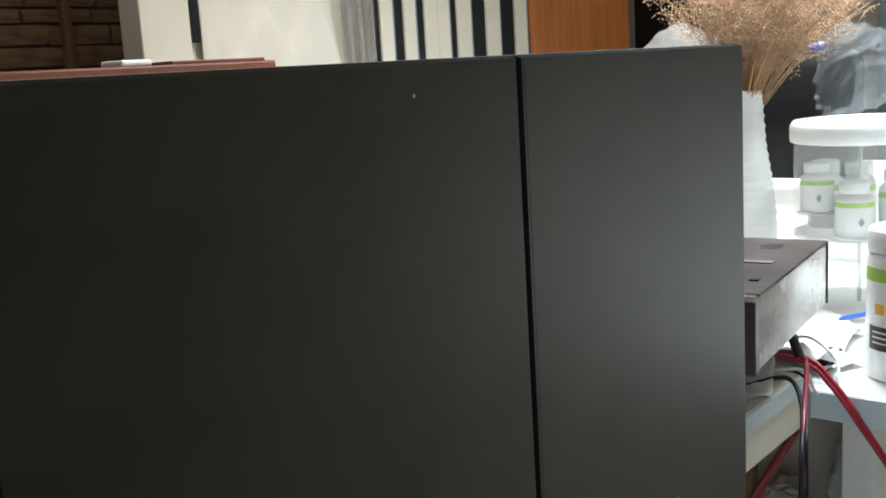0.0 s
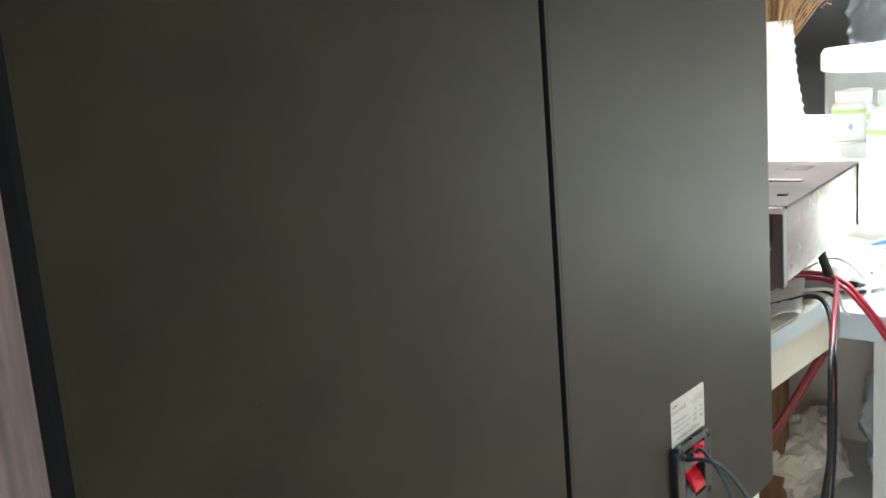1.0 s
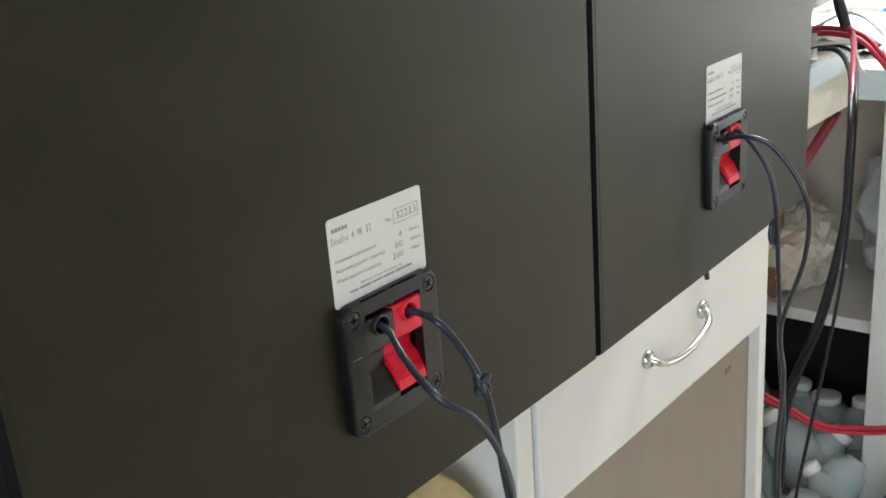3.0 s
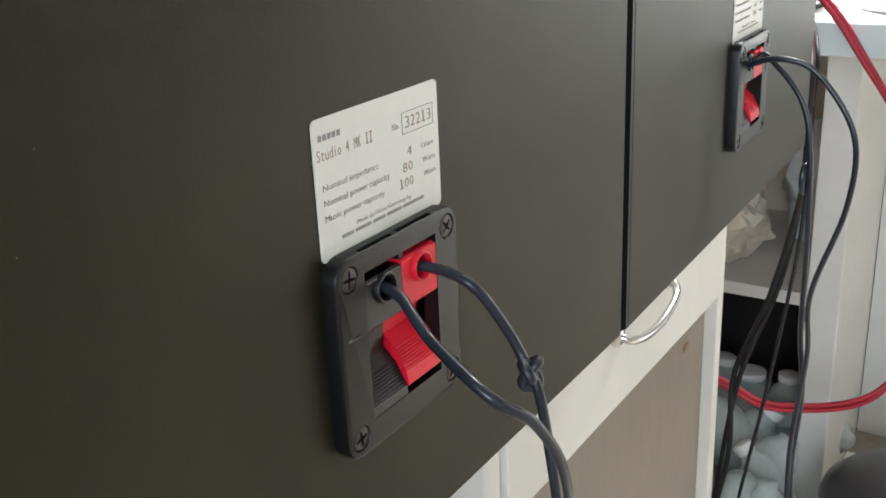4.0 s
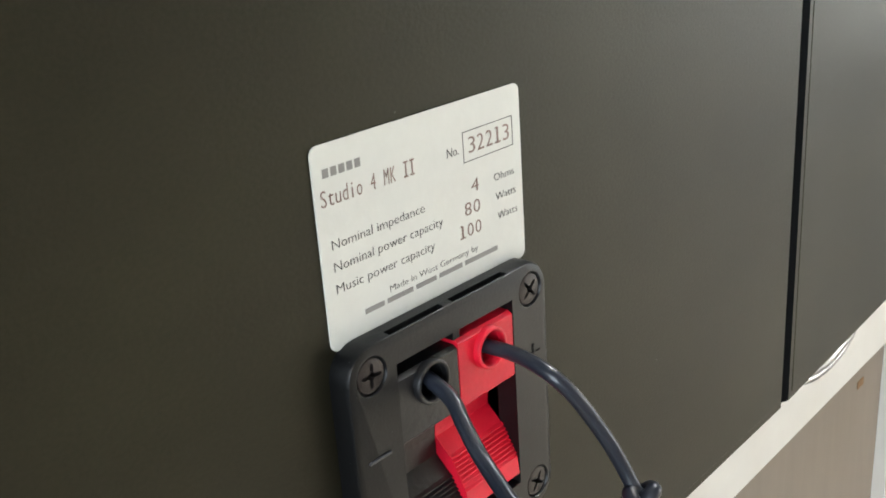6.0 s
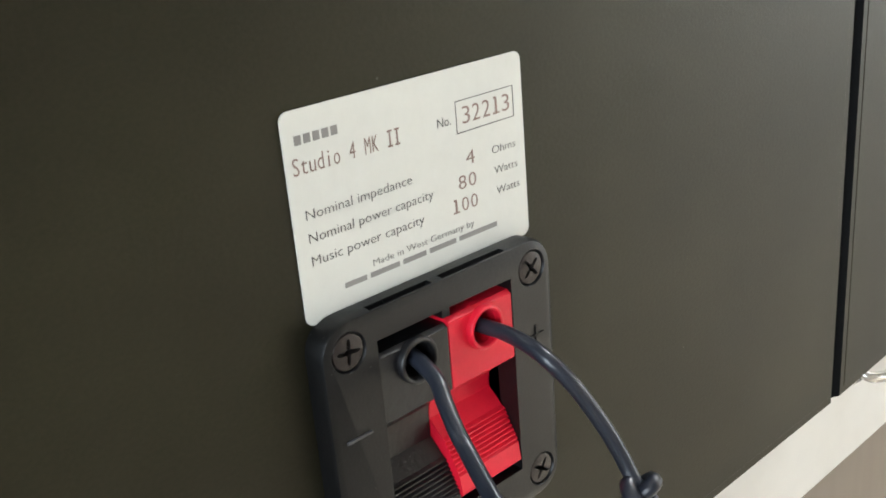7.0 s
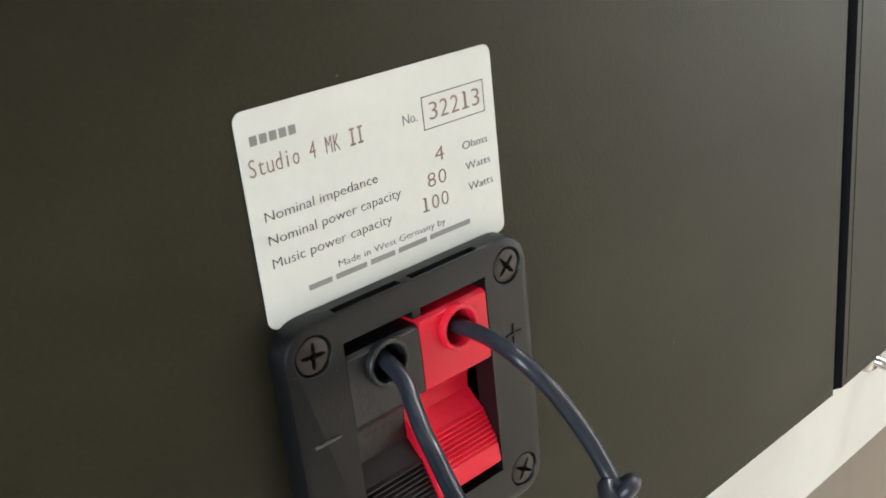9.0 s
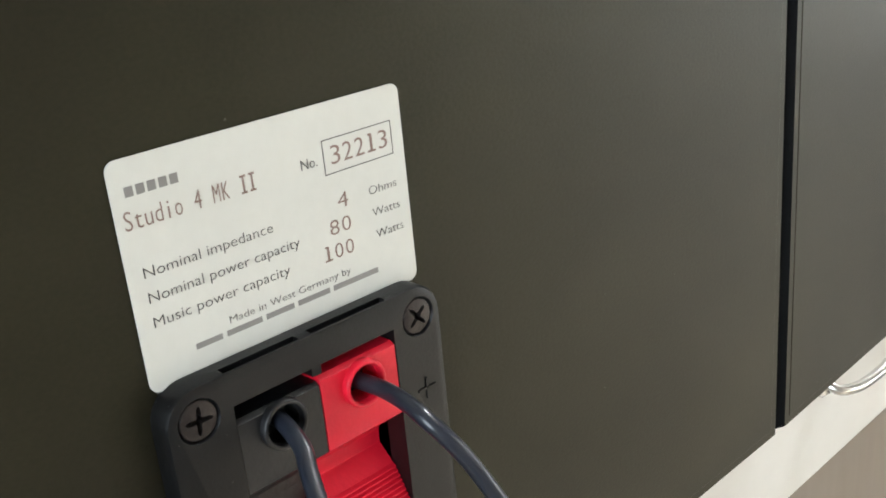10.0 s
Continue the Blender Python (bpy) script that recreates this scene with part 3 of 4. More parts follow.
crumple(crumple(wad, 0.030, 0.07, 5), 0.012, 0.02, 7)
for v in wad.verts:
    v.co.z, v.co.y = max(v.co.z, 0.3215), max(v.co.y, 0.156)
thing("packing_paper", "wad of crumpled cream packing paper on the shelf", "paper", bm=wad, material=M_CREAM)

# ---- amplifier ----
amp = thing("amplifier", "metal-cased stereo amplifier with painted-in reflections and dark front panel", "amplifier", at=pose(0.648, 0.125, 0.863, 0, 0, 7.0))
part("casing", box(0.014, 0.385, 0.0, 0.40, 0.0, 0.093, 0.0015), M_AMP, amp, "reflective metal casing with brown reflections painted in")
tc = part("top_cover", box(0.010, 0.387, -0.002, 0.40, 0.093, 0.097, 0.001), M_AMPTOP, amp, "dusty dark brown top")
part("vent_strip", box(0.190, 0.205, 0.030, 0.085, 0.097, 0.099, 0.0005), M_TAPE, tc)
part("screw", box(0.078, 0.090, 0.018, 0.030, 0.097, 0.0995, 0.0008), M_GAP, tc)
part("rear_edge", box(0.3855, 0.3872, -0.0022, 0.40, 0.0, 0.0965, 0.001), M_MATTBLACK, amp, "black rear edge strip")
for x, y, w, h in ((0.10, 0.10, 0.05, 0.02), (0.25, 0.16, 0.09, 0.05), (0.30, 0.05, 0.04, 0.03)):
    part("dust_mark", box(x, x + w, y, y + h, 0.0970, 0.0974, 0.0001), M_TAPE if h < 0.03 else M_AMPF, tc)
fp = part("front_panel", box(0.0, 0.014, 0.0, 0.40, -0.004, 0.096, 0.0015), M_AMPF, amp)
part("trim_strip", box(-0.0015, 0.0, 0.0, 0.40, 0.089, 0.096), M_CHROME, fp)
part("trim_line", box(-0.0010, 0.0, 0.015, 0.40, 0.044, 0.047), M_CHROME, fp)
part("window", box(-0.0008, 0.0, 0.012, 0.40, 0.056, 0.087), M_GAP, fp)
for x in (0.06, 0.33):
    for y in (0.17, 0.36):
        part("foot", lathe([(0.016, -0.023), (0.018, -0.019), (0.018, -0.004), (0.015, 0.0)], 20), M_BLACKP, amp, "", True).location = (x, y, 0)
thing("flat_component", "flat grey-brown metal component under the amplifier", "stereo component", at=pose(0.654, 0.118, 0.785, 0, 0, 7.0), bm=box(0.01, 0.36, 0.145, 0.41, 0.0, 0.055, 0.002), material=M_AMPTOP)

# ---- papers, pen, small clutter on the desk ----
rp = random.Random(4)


def sheet(x, y, z, w, h, turn, bend, seed, material=M_PAPER, name="paper_sheet", label="crumpled white paper sheet lying on the desk"):
    bm = bmesh.new()
    bmesh.ops.create_grid(bm, x_segments=14, y_segments=14, size=0.5)
    for v in bm.verts:
        u, w2 = v.co.x, v.co.y
        lift = bend * (0.5 + 0.5 * noise.noise(Vector((u * 3 + seed, w2 * 3, seed)))) + bend * 0.6 * abs(noise.noise(Vector((u * 8, w2 * 8 + seed, 1))))
        v.co = Vector((u * w, w2 * h, lift))
    r = bmesh.ops.extrude_face_region(bm, geom=bm.faces[:])
    for g in r["geom"]:
        if isinstance(g, bmesh.types.BMVert):
            g.co.z += 0.0006
    bm.transform(pose(x, y, z, 0, 0, turn))
    return thing(name, label, "paper", "papers on the desk", bm=bm, material=material, smooth=True)


sheet(0.83, 0.245, 0.7855, 0.17, 0.13, 20, 0.016, 1)
sheet(0.75, 0.230, 0.7860, 0.14, 0.10, -14, 0.010, 2)
sheet(1.01, 0.275, 0.7580, 0.15, 0.21, 35, 0.055, 3)
sheet(1.13, 0.245, 0.7575, 0.21, 0.15, 8, 0.032, 4)
sheet(1.23, 0.320, 0.7580, 0.21, 0.21, 50, 0.022, 5)
sheet(1.05, 0.180, 0.7577, 0.10, 0.07, -30, 0.014, 6)
pen = lathe([(0.001, 0), (0.004, 0.008), (0.0045, 0.02), (0.0045, 0.13), (0.003, 0.135)], 14)
thing("ballpoint_pen", "blue plastic ballpoint pen lying on papers", "pen", at=pose(1.20, 0.21, 0.795, 90, 0, 62), bm=pen, material=M_BLUE, smooth=True)
thing("black_adapter", "small black plug adapter lying between papers", "adapter", bm=box(1.02, 1.09, 0.165, 0.20, 0.758, 0.780, 0.004), material=M_BLACKP)

# ---- cables ----


def hang(pts):
    """Draws a cable's hanging part forward of the desk edge, towards one camera position, to fit its view."""
    out = []
    for x, y, z in pts:
        k = 0.13 * min(1.0, max(0.0, (0.785 - z) / 0.05)) * min(1.0, max(0.0, (z - 0.02) / 0.15))
        out.append((x - k * (x + 0.466), y - k * (y + 0.279), z - k * (z - 1.017)))
    return out


def cable(pts, r, material, label, group="loose cables"):
    ob = thing("cable", label, "cable", group, bm=tube(pts, r, 10, 10), material=material, smooth=True)
    return ob


cable(hang([(0.70, 0.240, 0.792), (0.80, 0.200, 0.794), (0.862, 0.168, 0.792), (0.893, 0.155, 0.760), (0.898, 0.152, 0.700), (0.885, 0.148, 0.640), (0.862, 0.143, 0.555), (0.870, 0.174, 0.406), (0.885, 0.218, 0.275), (0.872, 0.214, 0.161), (0.850, 0.215, 0.060), (0.830, 0.210, 0.006)]), 0.0034, M_CABLE2, "thick black cable hanging over the desk edge")
cable(hang([(0.84, 0.265, 0.790), (0.895, 0.205, 0.791), (0.912, 0.159, 0.780), (0.918, 0.152, 0.720), (0.914, 0.150, 0.640), (0.898, 0.146, 0.560), (0.875, 0.145, 0.470), (0.860, 0.155, 0.360), (0.848, 0.168, 0.250), (0.830, 0.180, 0.120), (0.820, 0.180, 0.006)]), 0.0022, M_CABLE2, "thin black cable hanging over the desk edge")
jk = thing("jack_cable", "dark red cable with a metal-tipped plug hanging off the desk", "cable", "loose cables")
part("cable", tube(hang([(0.899, 0.167, 0.820), (0.906, 0.157, 0.800), (0.908, 0.155, 0.750), (0.905, 0.153, 0.690), (0.899, 0.151, 0.650)]), 0.0038), M_REDDARK, jk, "", True)
part("sheath", tube(hang([(0.899, 0.151, 0.652), (0.896, 0.150, 0.620), (0.880, 0.148, 0.540), (0.876, 0.165, 0.420), (0.880, 0.210, 0.270), (0.86, 0.22, 0.10), (0.83, 0.22, 0.005)]), 0.0032), M_CABLE2, jk, "black cable sheath", True)
part("plug_body", tube([(0.894, 0.175, 0.852), (0.896, 0.171, 0.836), (0.900, 0.165, 0.815)], 0.0072, 6, 12), M_BLACKP, jk, "black plug body", True)
part("plug_tip", tube([(0.889, 0.185, 0.873), (0.894, 0.175, 0.851)], 0.0066, 4, 12), M_BRASS, jk, "brass plug tip", True)
for dx, dz in ((0.0, 0.0), (0.004, 0.0068)):
    cable([(0.85, 0.29, 0.800 + dz), (0.930 + dx, 0.215, 0.800 + dz), (0.922 + dx, 0.158, 0.796 + dz), (0.914 + dx, 0.128, 0.775 + dz), (0.920 + dx, 0.092, 0.725 + dz), (0.930 + dx, 0.020, 0.605), (0.925, -0.028, 0.430), (0.900, 0.020, 0.285 + dz), (0.810, 0.121, 0.282 + dz), (0.752, 0.172, 0.328 + dz), (0.665, 0.200, 0.395 + dz), (0.626, 0.250, 0.420 + dz), (0.622, 0.36, 0.33), (0.66, 0.50, 0.006)], 0.0034, M_REDCABLE, "red rubber cable looping from the desk down to the floor")
for dx, dy in ((0.0, 0.0), (0.026, -0.003)):
    cable([(0.885 + dx, 0.172, 0.700), (0.835 + dx, 0.200, 0.630), (0.795 + dx, 0.252, 0.530 + dy), (0.780 + dx, 0.325, 0.415), (0.770 + dx, 0.38, 0.280), (0.76 + dx, 0.44, 0.006)], 0.0048, M_REDDARK, "dark red cable slung below the desk")
cable([(0.965, 0.25, 0.790), (0.985, 0.19, 0.820), (0.975, 0.140, 0.795), (0.940, 0.124, 0.774), (0.932, 0.124, 0.753), (0.930, 0.140, 0.748), (0.926, 0.154, 0.760), (0.912, 0.161, 0.790), (0.894, 0.19, 0.793), (0.85, 0.24, 0.793)], 0.0025, M_WHITEP, "thin white cable looping over the desk edge")
cable([(0.75, 0.26, 0.792), (0.81, 0.222, 0.806), (0.87, 0.217, 0.808), (0.91, 0.25, 0.796)], 0.0024, M_CABLE, "thin black wire lying on papers")

# ---- bottles, tub and vase on the desk ----


def supplement_bottle(m, r, h, tall=False):
    ob = thing("supplement_bottle", "white plastic supplement bottle with lime-green label band", "bottle", "white bottles", at=m)
    part("body", lathe([(r * 0.9, 0), (r, h * 0.02), (r, h * 0.66), (r * 0.93, h * 0.73), (r * 0.70, h * 0.78), (r * 0.68, h * 0.80)], 32), M_CERAMIC, ob, "", True)
    part("cap", lathe([(r * 0.76, h * 0.80), (r * 0.78, h * 0.81), (r * 0.78, h * 0.985), (r * 0.74, h)], 32), M_CERAMIC, ob, "white screw cap", True)
    part("label_band", lathe([(r * 1.006, h * 0.56), (r * 1.006, h * 0.65)], 32, False), M_GREEN, ob, "lime-green band", True)
    b = lathe([(r * 0.17, 0), (r * 0.17, 0.0008)], 4)
    b.transform(Matrix.Translation((-r * 1.003, 0, h * 0.30)) @ Matrix.Rotation(radians(-90), 4, "Y") @ Matrix.Diagonal((1.5, 1, 1, 1)))
    part("emblem", b, M_BLUEGREY, ob, "grey-blue diamond emblem")
    return ob


tub = thing("powder_tub", "large white plastic tub with green band and printed panel", "tub", at=pose(1.060, 0.060, 0.757, 0, 0, 20))
part("body", lathe([(0.055, 0), (0.060, 0.003), (0.060, 0.178), (0.057, 0.186), (0.052, 0.190)], 48), M_CERAMIC, tub, "", True)
part("lid", lathe([(0.056, 0.190), (0.058, 0.192), (0.058, 0.222), (0.055, 0.226)], 48), M_CERAMIC, tub, "white screw lid", True)
part("green_band", lathe([(0.0604, 0.150), (0.0604, 0.170)], 48, False), M_GREEN, tub, "lime-green printed band", True)


def wrap(r, z0, z1, a0, a1, n=14):
    bm = bmesh.new()
    col = [[bm.verts.new((r * math.cos(radians(a0 + (a1 - a0) * k / n)), r * math.sin(radians(a0 + (a1 - a0) * k / n)), z)) for z in (z0, z1)] for k in range(n + 1)]
    for a, b in zip(col, col[1:]):
        bm.faces.new((a[0], b[0], b[1], a[1]))
    return bm


part("dark_panel", wrap(0.0604, 0.048, 0.084, 112, 190), M_BROWNINK, tub, "dark brown printed panel", True)
for k in range(3):
    part("printed_bar", wrap(0.0607, 0.058 + 0.008 * k, 0.0605 + 0.008 * k, 120, 165 - 8 * k), M_WHITEP, tub, "", True)
part("badge", wrap(0.0604, 0.102, 0.118, 124, 141, 6), M_YELLOWP, tub, "round yellow badge", True)

jar = thing("clear_canister", "round clear acrylic canister with white lid and two tiers", "canister", at=pose(1.450, 0.254, 0.757))
part("wall", lathe([(0.118, 0.004), (0.118, 0.318)], 56, False), M_CLEAR, jar, "clear acrylic wall", True)
part("base", lathe([(0.119, 0), (0.120, 0.002), (0.120, 0.010), (0.118, 0.012)], 56), M_CERAMIC, jar, "", True)
part("tier", lathe([(0.117, 0.142), (0.117, 0.148)], 56), M_CLEAR2, jar, "frosted tier")
part("lid", lathe([(0.122, 0.316), (0.125, 0.319), (0.125, 0.346), (0.119, 0.356), (0.03, 0.362)], 56), M_CERAMIC, jar, "white domed lid", True)
st = lathe([(0.034, 0.184), (0.036, 0.185), (0.036, 0.1875)], 32)
st.transform(Matrix.Translation((0.080 * math.cos(radians(128)), 0.080 * math.sin(radians(128)), 0)))
part("small_tier", st, M_CLEAR2, jar, "small frosted upper tier")
part("post", lathe([(0.004, 0.012), (0.004, 0.317)], 12), M_CLEAR2, jar)
for ang, rr, z, r, h in ((128, 0.080, 0.945, 0.030, 0.090), (75, 0.072, 0.905, 0.032, 0.128), (190, 0.076, 0.905, 0.034, 0.100), (262, 0.072, 0.905, 0.034, 0.118), (20, 0.068, 0.905, 0.032, 0.120)):
    supplement_bottle(pose(1.450 + rr * math.cos(radians(ang)), 0.254 + rr * math.sin(radians(ang)), z + 0.0005, 0, 0, ang * 0.2), r, h)

# ribbed vase with dried grass
prof = []
for k in range(66):
    u = k / 65
    r = 0.062 - 0.012 * (1 - u) ** 3 + 0.010 * math.sin(math.pi * min(1, u * 1.35)) - 0.033 * max(0.0, u - 0.25) ** 0.9 + (0.0016 if k % 3 == 0 else -0.0010) * (1 if u < 0.93 else 0.3)
    prof.append((r, 0.413 * u))
prof += [(prof[-1][0] - 0.004, 0.411), (prof[-1][0] - 0.006, 0.20), (0.01, 0.02)]
VX, VY = 1.450, 0.481
thing("ribbed_vase", "tall white ribbed ceramic vase holding dried grass", "vase", at=pose(VX, VY, 0.757), bm=lathe(prof, 48), material=M_CERAMIC, smooth=True)


def dried_grass():
    ob = thing("dried_grass_bunch", "bunch of beige dried flower grass standing in the vase", "dried flowers")
    rs = random.Random(11)
    stems = bmesh.new()
    verts, faces = [], []
    base = Vector((VX, VY, 1.11))

    def speck(p, s):
        i = len(verts)
        a, b = Vector((rs.gauss(0, 1), rs.gauss(0, 1), rs.gauss(0, 1))).normalized(), Vector((rs.gauss(0, 1), rs.gauss(0, 1), rs.gauss(0, 1))).normalized()
        c = a.cross(b)
        verts.extend([p + a * s, p + b * s, p - (a + b) * s * 0.6, p + c * s])
        faces.extend([(i, i + 1, i + 2), (i, i + 1, i + 3), (i + 1, i + 2, i + 3), (i + 2, i, i + 3)])

    for k in range(125):
        a, lean = rs.uniform(0, 2 * math.pi), abs(rs.gauss(0.34, 0.28))
        L = rs.uniform(0.20, 0.42)
        d = Vector((math.cos(a) * lean + 0.16, math.sin(a) * lean - 0.12, 1)).normalized()
        p0 = base + Vector((math.cos(a), math.sin(a), 0)) * rs.uniform(0, 0.020)
        p1 = p0 + d * L * 0.5 + Vector((0, 0, 0.01))
        p2 = p0 + d * L + Vector((math.cos(a), math.sin(a), -0.3)) * 0.05 * lean
        tube([p0, p1, p2], 0.0012, 4, 4, stems, 0.0004)
        for n in range(15):
            t = rs.uniform(0.42, 1.0)
            q = p1.lerp(p2, max(0, t * 2 - 1)) if t > 0.5 else p0.lerp(p1, t * 2)
            e = q + Vector((rs.gauss(0, 0.03), rs.gauss(0, 0.03), abs(rs.gauss(0.02, 0.02))))
            tube([q, q.lerp(e, 0.5) + Vector((0, 0, 0.004)), e], 0.0006, 2, 3, stems)
            for m in range(16):
                speck(q.lerp(e, rs.uniform(0.4, 1.0)) + Vector((rs.gauss(0, 0.007), rs.gauss(0, 0.007), rs.gauss(0, 0.007))), rs.uniform(0.0013, 0.0031))
    part("stem_tuft", stems, M_STEM, ob, "thin brown dried stems")
    me = bpy.data.meshes.new("seed_head_tuft")
    me.from_pydata([tuple(v) for v in verts], [], faces)
    me.materials.append(M_STRAW)
    sh = new("seed_head_tuft", me)
    sh.parent = ob
    tagged(sh, "beige dried seed heads", kind="stuff")


dried_grass()

# low white cabinet behind the desk with a black case and a plastic bag
lc = thing("low_cabinet", "low glossy white cabinet behind the desk", "cabinet")
part("body", box(1.87, 2.35, -0.9, 1.1, 0.0, 0.920, 0.003), M_WHITEP, lc)
part("top", box(1.86, 2.36, -0.91, 1.11, 0.920, 0.937, 0.003), M_WHITEP, lc)
case = box(1.93, 2.08, 0.43, 0.680, 0.937, 1.238, 0.0)
bmesh.ops.bevel(case, geom=case.edges[:], offset=0.045, segments=6, profile=0.5, affect="EDGES")
for v in case.verts:
    if v.co.z < 1.0:
        v.co.z = 0.9372
thing("black_case", "matt black rounded case standing on the white cabinet", "case", bm=case, material=M_MATTBLACK, smooth=True)
pb = bmesh.new()
bmesh.ops.create_icosphere(pb, subdivisions=6, radius=1.0)
pb.transform(Matrix.Diagonal((0.060, 0.095, 0.085, 1)))
for v in pb.verts:
    across = v.co.y * 0.8 + v.co.z * 0.6
    fold = 1 - abs(noise.noise(Vector((v.co.x * 8, across * 46, (v.co.z - v.co.y) * 9)))) * 2
    v.co *= 0.95 + 0.22 * noise.noise(v.co / 0.09) + 0.11 * fold ** 3 - 0.05 * abs(noise.noise(v.co / 0.018))
    v.co.z -= 0.55 * max(0.0, -v.co.z - 0.01) * max(0.0, 1 + v.co.y * 8)
bl = thing("blue_plastic_bag", "crumpled pale blue translucent plastic bag lying over the black case", "bag", at=pose(1.915, 0.400, 1.205, 20, 0, 0))
part("film", pb, M_BAG, bl, "", True)
part("blue_knot", tube([(-0.060, 0.066, 0.020), (-0.068, 0.084, 0.012), (-0.070, 0.098, 0.006)], 0.011, 6, 12), M_BLUE, bl, "bright blue twisted neck", True)

# ---- under the desk: jars, pan ----


def plastic_bottle(m, r, h, capped):
    ob = thing("plastic_bottle", "empty pale translucent plastic bottle heaped on the floor" if not capped else "pale translucent plastic bottle with white cap heaped on the floor", "bottle", "bottles under the desk", at=m)
    part("body", lathe([(r * 0.82, 0), (r, h * 0.04), (r * 0.97, h * 0.30), (r, h * 0.34), (r, h * 0.62), (r * 0.86, h * 0.75), (r * 0.50, h * 0.84), (r * 0.46, h * 0.90)], 20), M_GLASSB, ob, "", True)
    if capped:
        part("cap", lathe([(r * 0.54, h * 0.88), (r * 0.56, h * 0.89), (r * 0.56, h * 0.99), (r * 0.48, h)], 20), M_CERAMIC, ob, "white screw cap", True)


rj = random.Random(8)
for k in range(28):
    i, j = k % 5, k // 5
    x, y = 0.87 + 0.092 * i + rj.uniform(-0.015, 0.015), 0.13 + 0.070 * j + rj.uniform(-0.012, 0.012)
    if y < 0.165 and x > 0.99 or (x > 0.99 and 0.09 < y < 0.17):
        y += 0.05
    r, h = rj.uniform(0.026, 0.046), rj.uniform(0.10, 0.17)
    tilt = rj.choice((0, 8, 22, 38, 78))
    plastic_bottle(pose(x, y, r * math.sin(radians(tilt)) + 0.001, tilt, 0, rj.uniform(0, 360)), r, h, rj.random() < 0.45)

pan = thing("grey_pan", "dark grey enamel pan lid resting on a white carton", "pan", at=pose(0.912, -0.030, 0.122))
part("dome", lathe([(0.110, 0), (0.112, 0.004), (0.106, 0.020), (0.085, 0.040), (0.045, 0.054), (0.012, 0.058)], 48), M_STEEL, pan, "", True)
part("knob", lathe([(0.008, 0.057), (0.008, 0.068), (0.016, 0.074), (0.016, 0.082), (0.010, 0.086)], 24), M_STEEL, pan, "", True)
thing("carton", "low white carton on the floor", "box", bm=box(0.81, 1.02, -0.14, 0.07, 0.0, 0.122, 0.002), material=M_PAPER)

# crumpled yellow paper in the open compartment of the drawer desk
yp = bmesh.new()
bmesh.ops.create_icosphere(yp, subdivisions=4, radius=1.0)
yp.transform(Matrix.Translation((0.025, 0.20, 0.555)) @ Matrix.Diagonal((0.05, 0.06, 0.04, 1)))
crumple(yp, 0.022, 0.035, 9)
part("compartment_shelf", box(-0.602, 0.10, 0.15, 0.60, 0.505, 0.520), M_PANEL, desk)
for v in yp.verts:
    v.co.z, v.co.x = max(v.co.z, 0.5205), min(v.co.x, 0.098)
thing("crumpled_paper", "crumpled yellowed paper in the open compartment", "paper", bm=yp, material=M_YELLOW)
part("chipped_spot", box(0.514, 0.527, 0.1490, 0.1500, 0.487, 0.494, 0.0002), M_BROWNCARD, desk, "brown chipped spot")
part("lock_cord", tube([(0.418, 0.1315, 0.676), (0.418, 0.1300, 0.658), (0.421, 0.1295, 0.638)], 0.0026, 4, 8), M_CABLE, desk, "short black cord end", True)

# ---- far side of the room ----
sb = thing("sideboard", "dark red-brown wooden sideboard behind the loudspeakers", "sideboard")
part("body", box(-0.5, 0.915, 1.27, 1.60, 0.0, 1.262, 0.003), M_DARKWOOD, sb)
part("top", box(-0.52, 0.933, 1.25, 1.62, 1.262, 1.286, 0.004), M_DARKWOOD, sb)
thing("white_tray", "small white plastic tray on the sideboard", "tray", bm=box(0.585, 0.650, 1.27, 1.34, 1.286, 1.298, 0.004), material=M_CERAMIC)
thing("dark_frame_board", "thin dark wooden board lying on the sideboard", "board", bm=box(0.70, 0.93, 1.28, 1.44, 1.286, 1.293, 0.002), material=M_DARKWOOD)

cupboard = thing("cream_cupboard", "cream painted cupboard with black edge strip", "cupboard")
part("door", box(1.005, 1.153, 1.80, 1.885, 0.0, 2.1, 0.004), M_CREAM, cupboard)
part("black_strip", box(1.1545, 1.182, 1.80, 1.82, 1.350, 2.1, 0.002), M_GAP, cupboard, "black edge strip")
part("door", box(1.1535, 1.70, 1.825, 1.90, 0.0, 2.1, 0.004), M_CREAM, cupboard)


def fold_at(x, z):
    """Two pointed folds that widen downwards."""
    out = 0.0
    for px, pz, slope in ((1.40, 1.44, 0.9), (1.58, 1.50, 0.6)):
        half = max(0.001, (pz - z) * slope)
        if z < pz:
            out = max(out, min(1.0, 3.0 * max(0.0, 1 - abs(x - px) / half)))
    return out


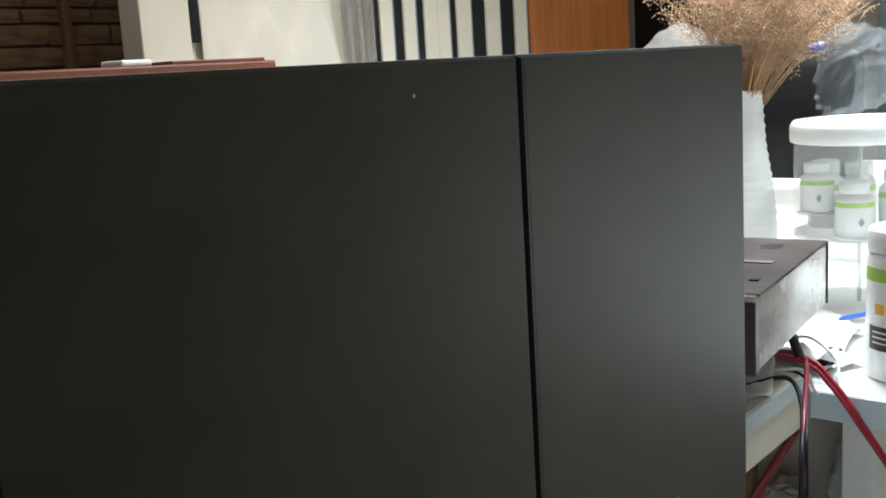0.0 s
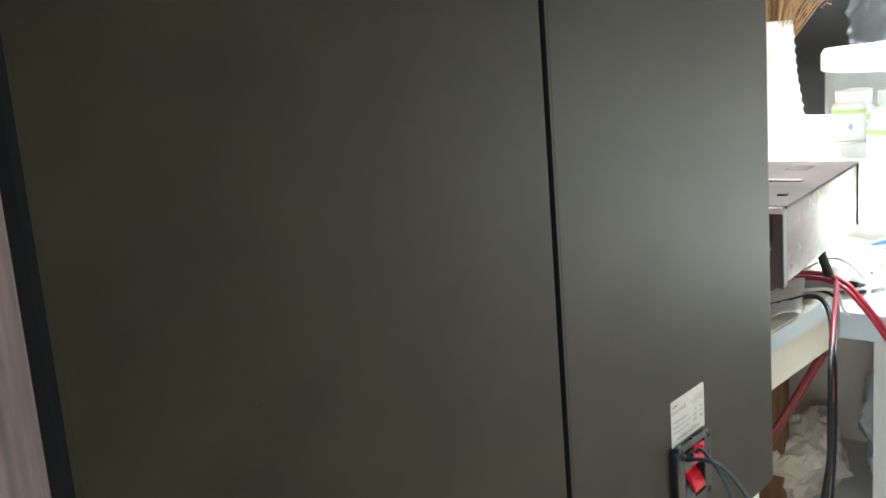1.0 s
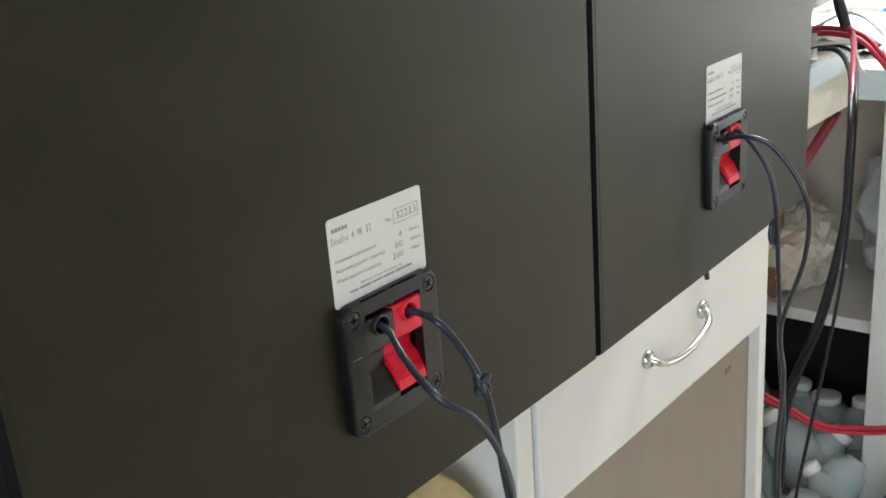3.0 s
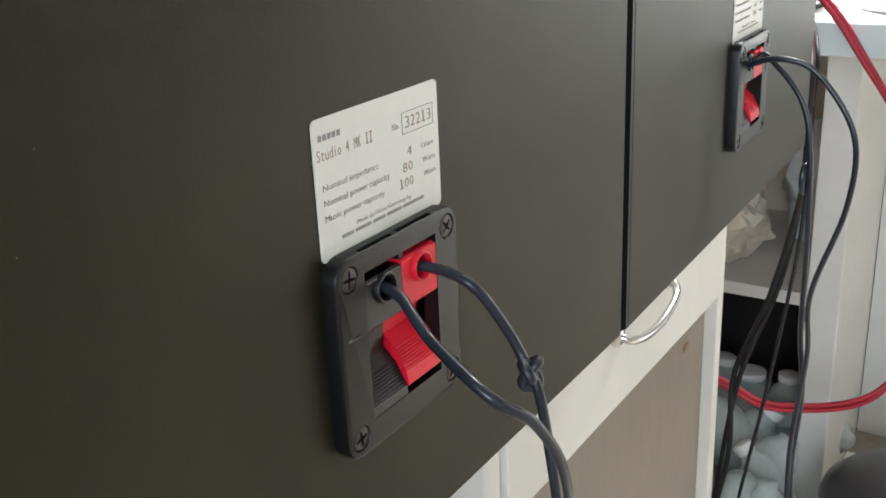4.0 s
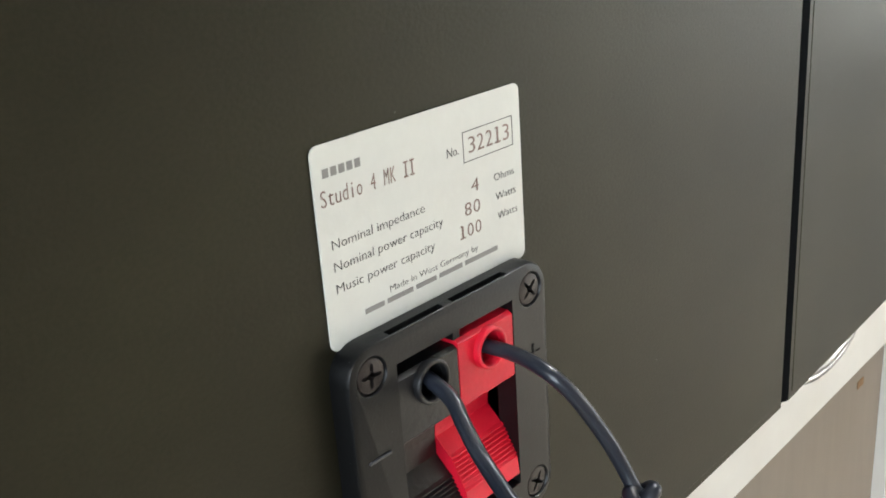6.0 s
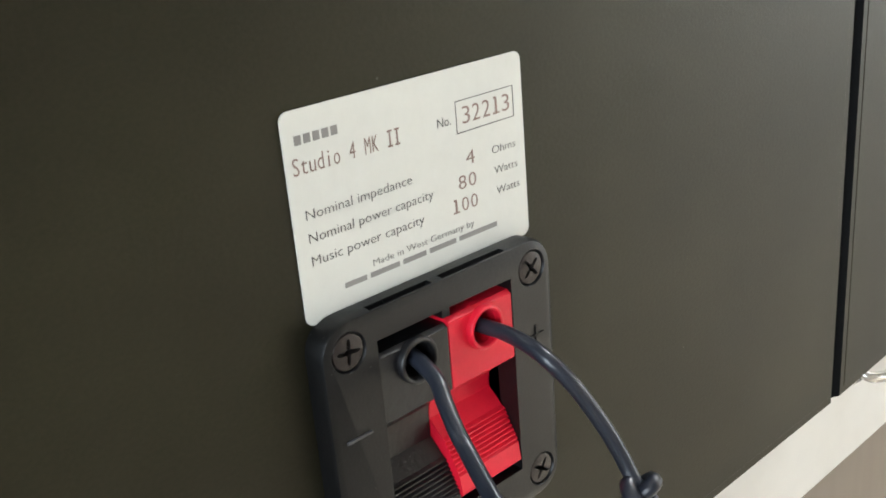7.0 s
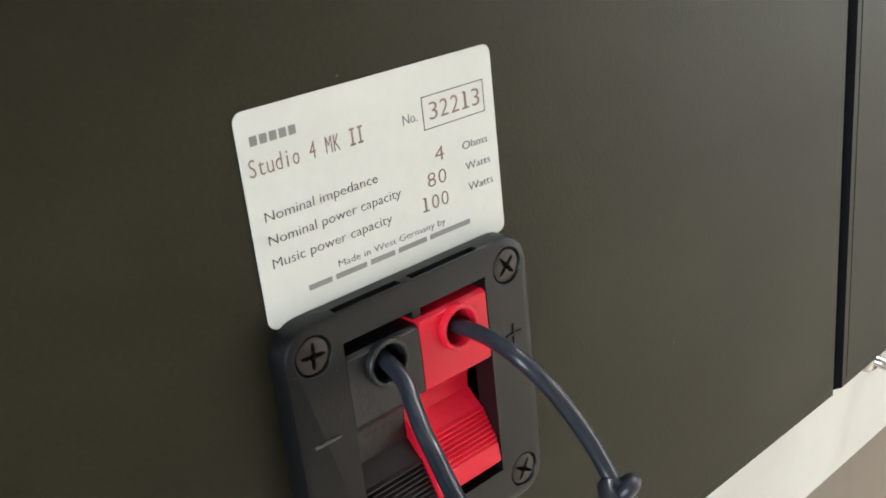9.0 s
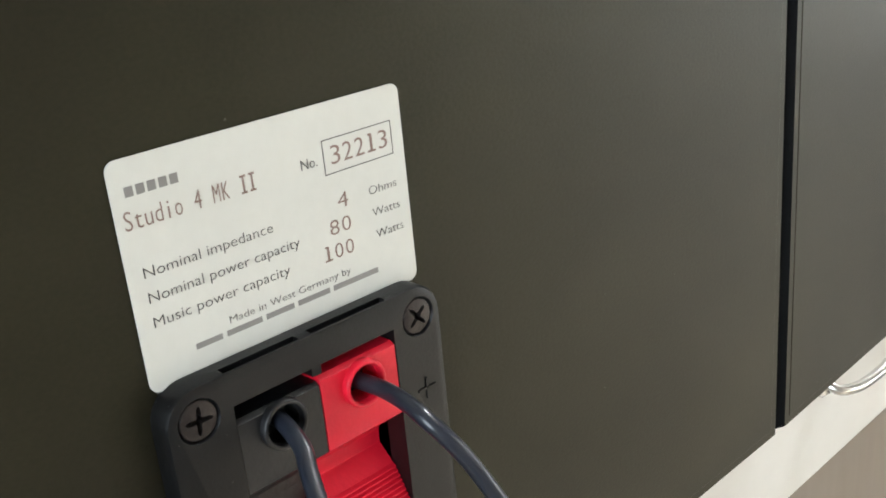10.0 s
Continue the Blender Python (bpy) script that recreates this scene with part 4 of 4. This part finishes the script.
def hanging(name, x0, x1, y, z0, z1, amp_, wave, material, label, category, drape=0.0):
    bm = bmesh.new()
    nx, nz = 70, 90
    g = [[bm.verts.new((x0 + (x1 - x0) * i / nx, y + amp_ * math.sin(i / nx * wave) * (0.6 + 0.4 * j / nz) + 0.012 * noise.noise(Vector((i * 0.13, j * 0.05, x0))) - drape * fold_at(x0 + (x1 - x0) * i / nx, z0 + (z1 - z0) * j / nz), z0 + (z1 - z0) * j / nz)) for j in range(nz + 1)] for i in range(nx + 1)]
    for i in range(nx):
        for j in range(nz):
            bm.faces.new((g[i][j], g[i + 1][j], g[i + 1][j + 1], g[i][j + 1]))
    r = bmesh.ops.extrude_face_region(bm, geom=bm.faces[:])
    for q in r["geom"]:
        if isinstance(q, bmesh.types.BMVert):
            q.co.y += 0.002
    return thing(name, label, category, bm=bm, material=material, smooth=True)


hanging("cream_cloth_cover", 1.185, 1.70, 1.805, 0.0, 1.9, 0.003, 5, M_CLOTH, "cream cloth sheet hanging over the cupboard", "cloth", 0.018)
hanging("plastic_sheet", 1.66, 1.805, 1.77, 0.0, 2.0, 0.012, 22, M_FILM, "clear plastic sheet hanging in folds", "plastic sheet")

rack = thing("slatted_partition", "partition of upright cream slats over black gaps", "partition")
part("backing", box(1.79, 2.66, 1.809, 1.83, 0.0, 2.2), M_GAP, rack, "black backing")
for k, (x, w) in enumerate(((1.862, 0.056), (1.972, 0.055), (2.073, 0.064), (2.1395, 0.058), (2.240, 0.074), (2.401, 0.078), (2.572, 0.072))):
    part("slat", box(x, x + w, 1.800, 1.8085, 0.0, 2.2, 0.001), M_CREAM, rack)
    part("slat_edge", box(x + w, x + w + 0.009, 1.802, 1.8085, 0.0, 2.2, 0.0005), M_GREYDOOR, rack, "grey metal slat edge")

wd = thing("orange_wardrobe", "orange-brown wood veneer wardrobe", "wardrobe")
part("carcass", box(2.665, 3.40, 1.82, 2.3, 0.0, 1.66, 0.003), M_ORANGE, wd)
part("door", box(2.667, 2.940, 1.80, 1.82, 0.05, 1.64, 0.003), M_ORANGE, wd)
part("door", box(2.944, 3.395, 1.80, 1.82, 0.05, 1.64, 0.003), M_ORANGE, wd)
part("top_board", box(2.66, 3.405, 1.795, 2.3, 1.66, 1.69, 0.003), M_GREYDOOR, wd, "grey top board")
wr = bmesh.new()
bmesh.ops.create_icosphere(wr, subdivisions=5, radius=1.0)
wr.transform(Matrix.Translation((1.97, 0.89, 1.07)) @ Matrix.Diagonal((0.12, 0.15, 0.245, 1)))
crumple(wr, 0.035, 0.10, 6)
for v in wr.verts:
    v.co.z, v.co.x = max(v.co.z, 0.9375), v.co.x + 0.05
thing("plastic_wrapped_bundle", "bundle wrapped in clear crumpled plastic on the white cabinet", "bundle", bm=wr, material=M_FILM, smooth=True)
dk = thing("dark_shelf_unit", "dark open shelf unit against the far wall", "shelf")
part("body", box(3.42, 3.75, 1.45, 1.79, 0.0, 1.95, 0.003), M_MATTBLACK, dk)
tagged(new("door_1", mesh_of(box(4.16, 4.198, 0.25, 1.03, 0.0, 2.05, 0.003), "door_1", M_GREYDOOR)), "blue-grey painted door in the far wall", "door", kind="structure")

# dark rough stone wall in the far corner, laid in courses
bw = setting("stone_wall", box(-1.55, 1.90, 2.66, 2.80, 0, H - 0.02), M_MORTAR, "dark brown rough stone-clad wall", "wall")
rb = random.Random(21)
kinds = []
for k in range(8):
    b = crumple(box(-0.5, 0.5, -0.5, 0.5, -0.5, 0.5, 0.05, 1), 0.06, 0.5, k)
    kinds.append(mesh_of(b, "stone", M_BRICK))
z = 0.95
while z < 1.95:
    h = rb.uniform(0.045, 0.075)
    x = 0.75 + rb.uniform(0, 0.1)
    while x < 1.62:
        w = rb.uniform(0.10, 0.26)
        st = new("stone", rb.choice(kinds))
        st.parent = bw
        st.matrix_basis = pose(x + w / 2, 2.655, z + h / 2) @ Matrix.Diagonal((w - 0.008, 0.05 + rb.uniform(-0.012, 0.022), h - 0.007, 1))
        x += w
    z += h
part("upright_post", box(1.285, 1.315, 2.59, 2.62, 0.0, 2.3, 0.004), M_BROWNCARD, bw, "thin brown wooden post")
